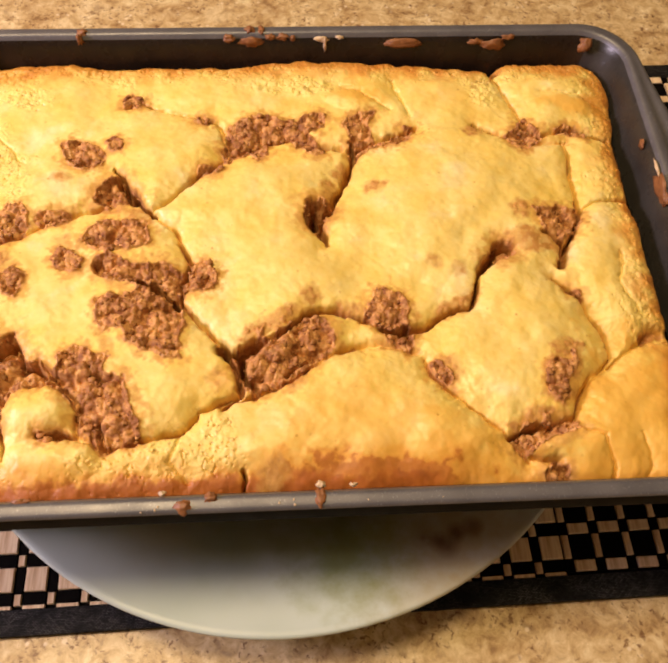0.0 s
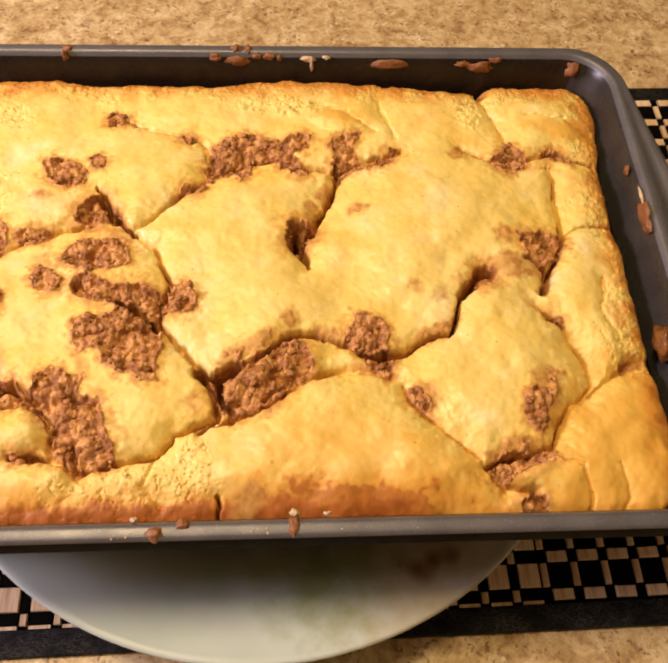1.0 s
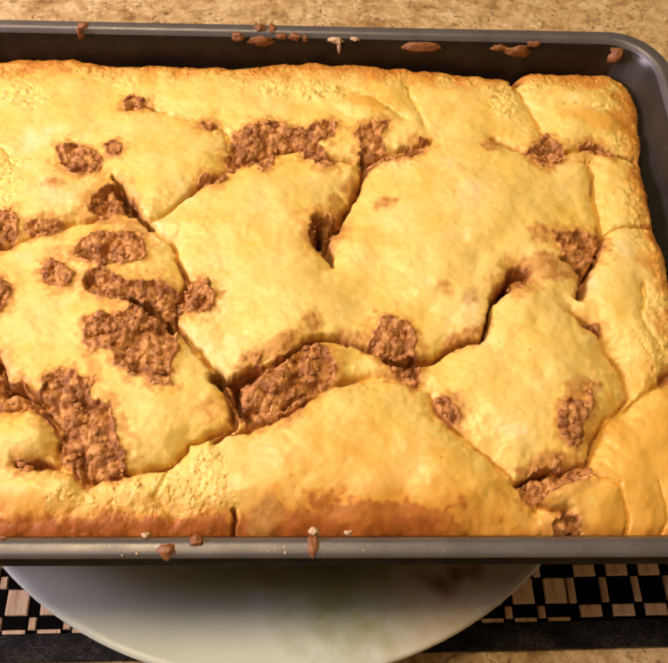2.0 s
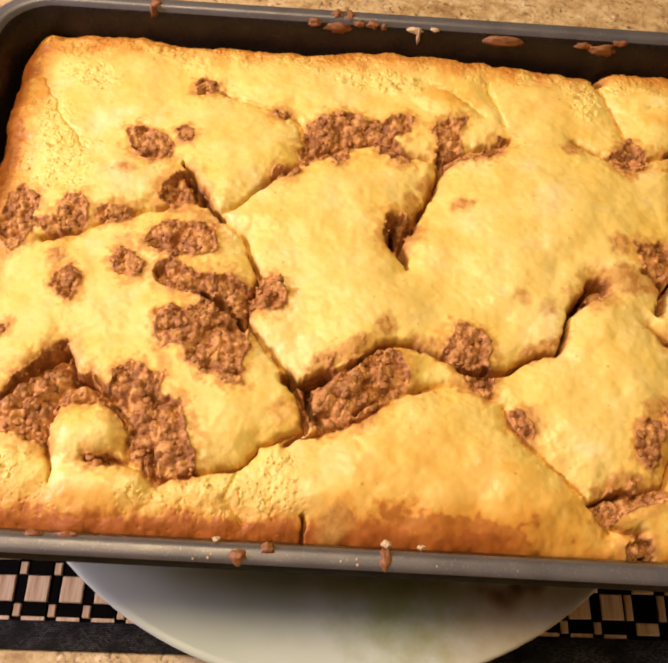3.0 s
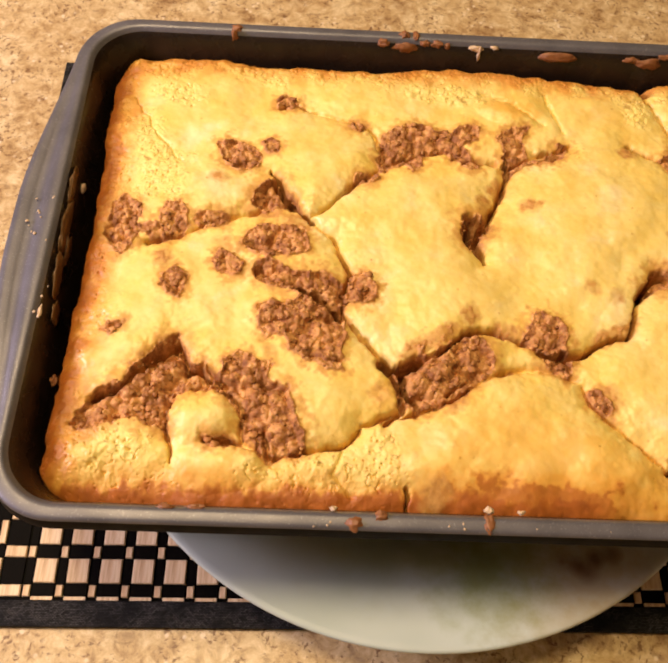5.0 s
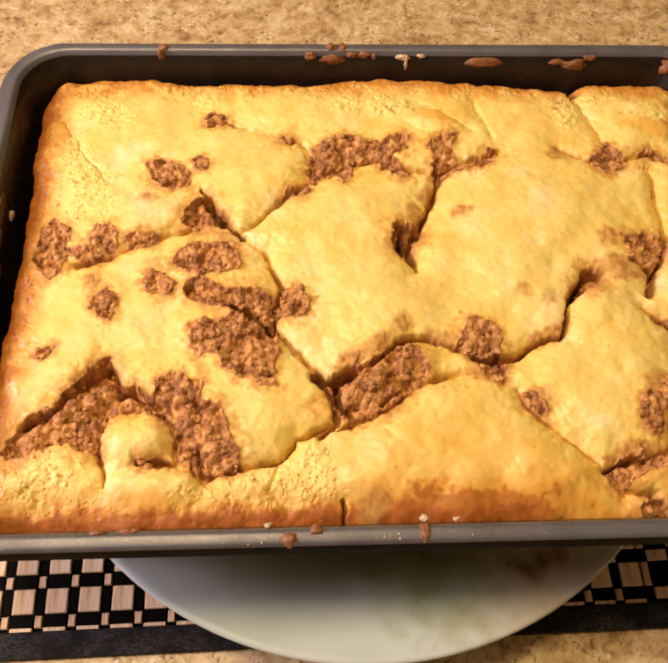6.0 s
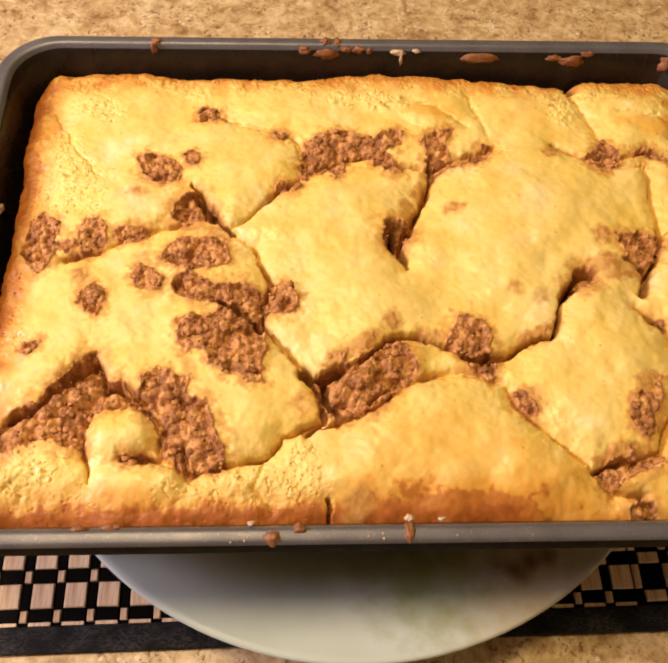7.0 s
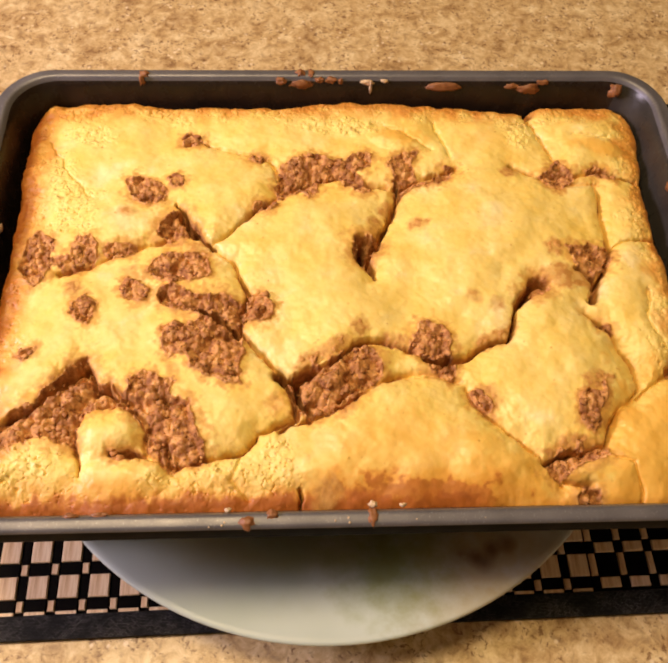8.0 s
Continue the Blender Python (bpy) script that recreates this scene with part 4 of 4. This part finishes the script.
lumps = np.clip(crumb * 2.2 - 1.2, 0, 1)
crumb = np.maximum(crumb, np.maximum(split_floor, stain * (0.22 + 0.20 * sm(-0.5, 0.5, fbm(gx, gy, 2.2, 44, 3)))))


def clumps(scale, seed):
    return np.sqrt(np.clip(1 - (worley(wx + 0.05 * fbm(gx, gy, 5.0, seed + 3, 2), wy, scale, seed) / 0.8) ** 2, 0, 1)) - 0.6


def clump_tone(scale, seed):
    """One random tone for each clump."""
    x, y = (wx + 0.05 * fbm(gx, gy, 5.0, seed + 3, 2)) * scale, wy * scale
    ix, iy = np.floor(x), np.floor(y)
    best, tone = np.full(x.shape, 9.0), np.zeros(x.shape)
    for dx, dy in itertools.product((-1, 0, 1), repeat=2):
        d = np.hypot(ix + dx + hash2(ix + dx, iy + dy, seed) - x, iy + dy + hash2(ix + dx, iy + dy, seed + 5) - y)
        tone = np.where(d < best, hash2(ix + dx, iy + dy, seed + 8), tone)
        best = np.minimum(best, d)
    return tone


height += lumps * ((0.26 + 0.75 * sunk) * clumps(1.35, 5) + 0.23 * clumps(3.0, 6) + 0.06 * clumps(7.0, 9) + 0.04 * fbm(gx, gy, 5.0, 12, 3))
height += 0.007 * fbm(gx, gy, 2.5, 81, 3) * (1 - lumps)
ruffle = 0.7 * fbm(gx, gy, 0.9, 37, 4)
firm = np.maximum(sm(-3.0, -2.0, gx) * sm(-8.2, -9.2, gy), sm(8.0, 9.0, gx) * sm(-5.0, -6.0, gy))
torn = 0.9 * sm(1.9, 0.7, edge_far + ruffle) * (1 - firm) * (0.35 + 0.65 * sm(0.6, 1.5, gy - CY0))
for spot in ((-4.6, -9.9, 2.6, 1.2, -2), (-13.6, -9.2, 2.4, 1.5, -2), (-13.2, 4.6, 1.3, 3.0, 20), (-3.0, -9.2, 0.8, 1.6, 10), (-12.6, 8.6, 1.6, 0.8, -20), (0.5, 9.2, 3.0, 0.7, 0), (9.5, 8.8, 1.0, 1.2, 0)):
    torn = np.maximum(torn, 0.95 * sm(1.15, 0.55, patch_mask(*spot)))
bend = fbm(gx, gy, 1.9, 39, 3)
pores = sm(0.075, 0.02, np.abs(fbm(wx, wy, 2.1, 35, 3))) * sm(0.10, 0.35, bend) + 0.8 * sm(0.20, 0.08, worley(wx, wy, 3.6, 36)) * sm(0.05, 0.3, -bend)
height += torn * (0.015 * (0.5 - worley(gx, gy, 4.4, 31)) + 0.035 * fbm(gx, gy, 4.6, 33, 4) - 0.10 * pores)
round_off = np.clip(1 - edge_far / 0.75, 0, 1)
height -= 0.55 * (1 - np.sqrt(np.clip(1 - round_off**2, 0, 1))) + 0.18 * sm(2.0, 0, edge_far)
height += 0.10 * sm(3.0, 0, CY1 - gy)
height -= 0.25 * sm(2.4, 0, gy - CY0)
ragged = 0.35 * fbm(gx, gy, 1.6, 61, 4)
crust = np.maximum(0.85 * sm(0.85, 0.1, edge_far + ragged * sm(0.4, 2.0, gy - CY0)), 0.22 * lips)
front = 1 - 0.75 * sm(4.5, 8.5, gx)
fringe = 0.17 * fbm(gx, 0.6 * gy, 4.0, 67, 3)
crust = np.maximum(crust, front * sm(1.55, 0.50, gy - CY0 + 0.35 * ragged + fringe))
crust = np.maximum(crust, 0.45 * front * sm(2.2, 0.8, gy - CY0 + 0.9 * ragged + fringe))
crust = np.maximum(crust, 0.90 * sm(2.2, 0.45, gx - CX0 + 0.9 * ragged))
crust = np.maximum(crust, 1.0 * sm(1.15, 0.25, gx - CX0 + 0.7 * ragged))
crust = np.maximum(crust, 0.80 * sm(1.7, 0.4, CY1 - gy + 1.2 * ragged))
crust = np.maximum(crust, 0.45 * torn * pores)
crust = np.maximum(crust, 0.72 * sm(1.5, 0.3, CX1 - gx + 1.4 * ragged))
crust = np.maximum(crust, 0.90 * sm(1.2, 0.5, patch_mask(2.6, -10.55, 4.2, 0.85, -3)))
golden = np.clip(golden + 0.55 * sm(2.2, 0.6, edge_far + ragged), 0, 1)
height += sm(1.6, 0.4, edge_far) * (1 - 0.85 * np.maximum(firm, sm(-9.0, -10.2, gy))) * (0.022 * fbm(gx, gy, 3.4, 171, 4) + 0.022 * (0.5 - worley(gx, gy, 4.2, 175)))
pad = np.pad(height, 1, mode="edge")
blurred = 0.25 * (pad[:-2, 1:-1] + pad[2:, 1:-1] + pad[1:-1, :-2] + pad[1:-1, 2:])
height = height + 0.7 * np.clip(split_floor + 0.3 * sm(0.02, 0.1, GROOVES[0]), 0, 1) * (blurred - height)
height = np.clip(height, 5.2, 9.2)


def sample(x, y):
    j = int(np.clip(round((y - CY0) / (CY1 - CY0) * (NV - 1)), 0, NV - 1))
    i = int(np.clip(round((x - CX0 - inset[j]) / (CX1 - CX0 - 2 * inset[j]) * (NU - 1)), 0, NU - 1))
    return float(height[j, i])


def bare_at(x, y):
    j = int(np.clip(round((y - CY0) / (CY1 - CY0) * (NV - 1)), 0, NV - 1))
    i = int(np.clip(round((x - CX0 - inset[j]) / (CX1 - CX0 - 2 * inset[j]) * (NU - 1)), 0, NU - 1))
    return float(crumb[j, i])


def loaf_mesh():
    top = np.stack([gx, gy, height], -1).reshape(-1, 3) / 100
    idx = np.arange(NU * NV).reshape(NV, NU)
    quads = np.stack([idx[:-1, :-1], idx[:-1, 1:], idx[1:, 1:], idx[1:, :-1]], -1).reshape(-1, 4).tolist()
    ring = np.concatenate([idx[0, :], idx[1:, -1], idx[-1, -2::-1], idx[-2:0:-1, 0]])
    verts, prev = top.tolist(), ring
    for z, k in ((0.066, 0.985), (0.058, 0.968), (0.047, 0.945), (0.0365, 0.915)):
        base = len(verts)
        lowered = top[ring] * (k, k, 1)
        lowered[:, 2] = np.minimum(lowered[:, 2] - 0.001, z)
        verts += lowered.tolist()
        cur = np.arange(base, base + len(ring))
        quads += np.stack([cur, np.roll(cur, -1), np.roll(prev, -1), prev], -1).tolist()
        prev = cur
    quads.append(tuple(int(i) for i in reversed(prev)))
    return verts, quads, ring


cake = tagged(new("coffee_cake"), "yellow coffee cake with cracked crust and cinnamon crumbs in a pan", "cake")
cake.location = (0.0, 0, 0)
verts, faces, ring = loaf_mesh()
loaf = part_np("loaf", verts, faces, CAKE, cake, "golden yellow cracked cake")
extra = len(verts) - NU * NV
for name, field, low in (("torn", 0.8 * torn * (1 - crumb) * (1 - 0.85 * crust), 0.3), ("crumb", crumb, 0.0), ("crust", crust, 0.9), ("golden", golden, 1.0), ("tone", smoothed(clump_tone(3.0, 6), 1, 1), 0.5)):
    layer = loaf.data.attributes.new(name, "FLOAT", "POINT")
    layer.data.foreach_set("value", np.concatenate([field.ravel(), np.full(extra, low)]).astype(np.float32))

# loose cinnamon crumbs in each bare patch
ICO = bmesh.new()
bmesh.ops.create_icosphere(ICO, subdivisions=2, radius=1.0)
ICO_V = np.array([w.co[:] for w in ICO.verts])
ICO_F = np.array([[w.index for w in f.verts] for f in ICO.faces])
ICO.free()
rng = np.random.default_rng(4)
for points, dip in BARE:
    xs, ys = [p[0] for p in points], [p[1] for p in points]
    vs, fs = [], []
    for k in range(int(13 * (max(xs) - min(xs)) * (max(ys) - min(ys))) + 6):
        px, py = rng.uniform(min(xs), max(xs)), rng.uniform(min(ys), max(ys))
        if bare_at(px, py) < 0.85:
            continue
        size = 0.03 + 0.10 * rng.random() ** 2.0
        waves = rng.standard_normal((5, 3)) * 3.2
        swell = np.sin(ICO_V @ waves.T + rng.random(5) * 6.283).sum(1, keepdims=True)
        shape = ICO_V * (1 + 0.10 * swell + 0.05 * rng.standard_normal((len(ICO_V), 1)))
        shape = shape * (size * (0.8 + 0.6 * rng.random()), size * (0.8 + 0.6 * rng.random()), size * 0.7)
        t = rng.random() * 6.283
        rot = np.array([[math.cos(t), -math.sin(t), 0], [math.sin(t), math.cos(t), 0], [0, 0, 1]])
        fs.append(ICO_F + len(vs) * len(ICO_V))
        vs.append((shape @ rot.T + (px, py, sample(px, py) - 0.25 * size)) / 100)
    if not vs:
        continue
    tagged(part_np("streusel", np.concatenate(vs), np.concatenate(fs), CRUMBS, cake, "brown cinnamon crumbs"), kind="stuff")

# ------------------------------------------------------------------ woven placemat
MAT_POSE = pose(0.0, -0.1428, 0.0, 0, 0, 1.0)
mat_thing = tagged(new("placemat"), "woven bamboo placemat in black and natural with black cloth border", "placemat")
mat_thing.matrix_world = MAT_POSE
X0, X1, DEPTH, BAND = -0.2068, 0.2700, 0.324, 0.0108
part("backing", box_bm(X0, X1, 0.002, DEPTH - 0.002, 0.0003, 0.0014), BLACK, mat_thing, "thin black backing", smooth=False)
for y0, y1 in ((0.0, BAND), (DEPTH - BAND, DEPTH)):
    part("border", box_bm(X0, X1, y0, y1, 0.0002, 0.0034, 0.0007), CLOTH, mat_thing, "black woven cloth border")
for x0, x1 in ((X0, X0 + BAND), (X1 - BAND, X1)):
    part("border", box_bm(x0, x1, BAND, DEPTH - BAND, 0.0002, 0.0032, 0.0007), CLOTH, mat_thing, "black woven cloth border")
PITCH_X, PITCH_Y, WIDE, SLIM, TALL, LOW = 0.01393, 0.01645, 0.0090, 0.0029, 0.0102, 0.0048


def tile_mesh(name, w, h, mat, thick=0.0030):
    bm = box_bm(-w / 2, w / 2, -h / 2, h / 2, 0.0012, thick)
    bmesh.ops.bevel(bm, geom=[e for e in bm.edges if all(q.co.z > 0.002 for q in e.verts)], offset=0.0004, segments=1, affect="EDGES")
    me = bpy.data.meshes.new(name)
    bm.to_mesh(me)
    bm.free()
    me.materials.append(mat)
    return me


KINDS = {(w, h): tile_mesh("tile", a, b, BAMBOO) for w, a in (("wide", WIDE), ("slim", SLIM)) for h, b in (("tall", TALL), ("low", LOW))}
rest_v, rest_f, dark_v, dark_f = [], [], [], []


def add_box(vs, fs, x, y, w, h, z1):
    k = len(vs)
    vs += [(x + sx * w / 2, y + sy * h / 2, z) for z in (0.0012, z1) for sx, sy in ((-1, -1), (1, -1), (1, 1), (-1, 1))]
    fs += [(k + a, k + b, k + c, k + d) for a, b, c, d in ((4, 5, 6, 7), (0, 1, 5, 4), (1, 2, 6, 5), (2, 3, 7, 6), (3, 0, 4, 7))]


rows_y = [0.0147 + PITCH_Y * j / 2 for j in range(40)]
first = -0.1404 - 7 * PITCH_X
for i in range(36):
    for half in (0, 1):
        x = first + PITCH_X * i + (PITCH_X / 2 + 0.0001 if half else 0)
        if not X0 + BAND + 0.003 < x < X1 - BAND - 0.003:
            continue
        wk = "slim" if half else "wide"
        flipped = x < -0.1755 or x > 0.1165
        w = SLIM if half else WIDE
        if not flipped and not half:
            add_box(rest_v, rest_f, x, BAND + 0.0008, w, 0.0014, 0.0029)
        for j, y in enumerate(rows_y):
            hk = "tall" if j % 2 else "low"
            h = TALL if j % 2 else LOW
            yy = y + (0.0002 if j % 2 else 0)
            if yy > DEPTH - BAND - h / 2:
                continue
            light = ((wk == "wide") == (hk == "tall")) != flipped
            if not light:
                add_box(dark_v, dark_f, x, yy, w, h + 0.0006, 0.0024)
            elif j < 6:
                ob = new("tile", KINDS[(wk, hk)])
                ob.parent = mat_thing
                ob.location = (x, yy, 0.0001 * ((i * 7 + j * 3) % 4))
                ob.rotation_euler = (0, 0, radians(((i * 5 + j * 11) % 7 - 3) * 0.25))
            else:
                add_box(rest_v, rest_f, x, yy, w, h, 0.0029)
tagged(part_np("far_tiles", rest_v, rest_f, BAMBOO, mat_thing, "natural bamboo tiles", smooth=False), kind="stuff")
tagged(part_np("dark_slats", dark_v, dark_f, BLACK, mat_thing, "black stained bamboo slats", smooth=False), kind="stuff")
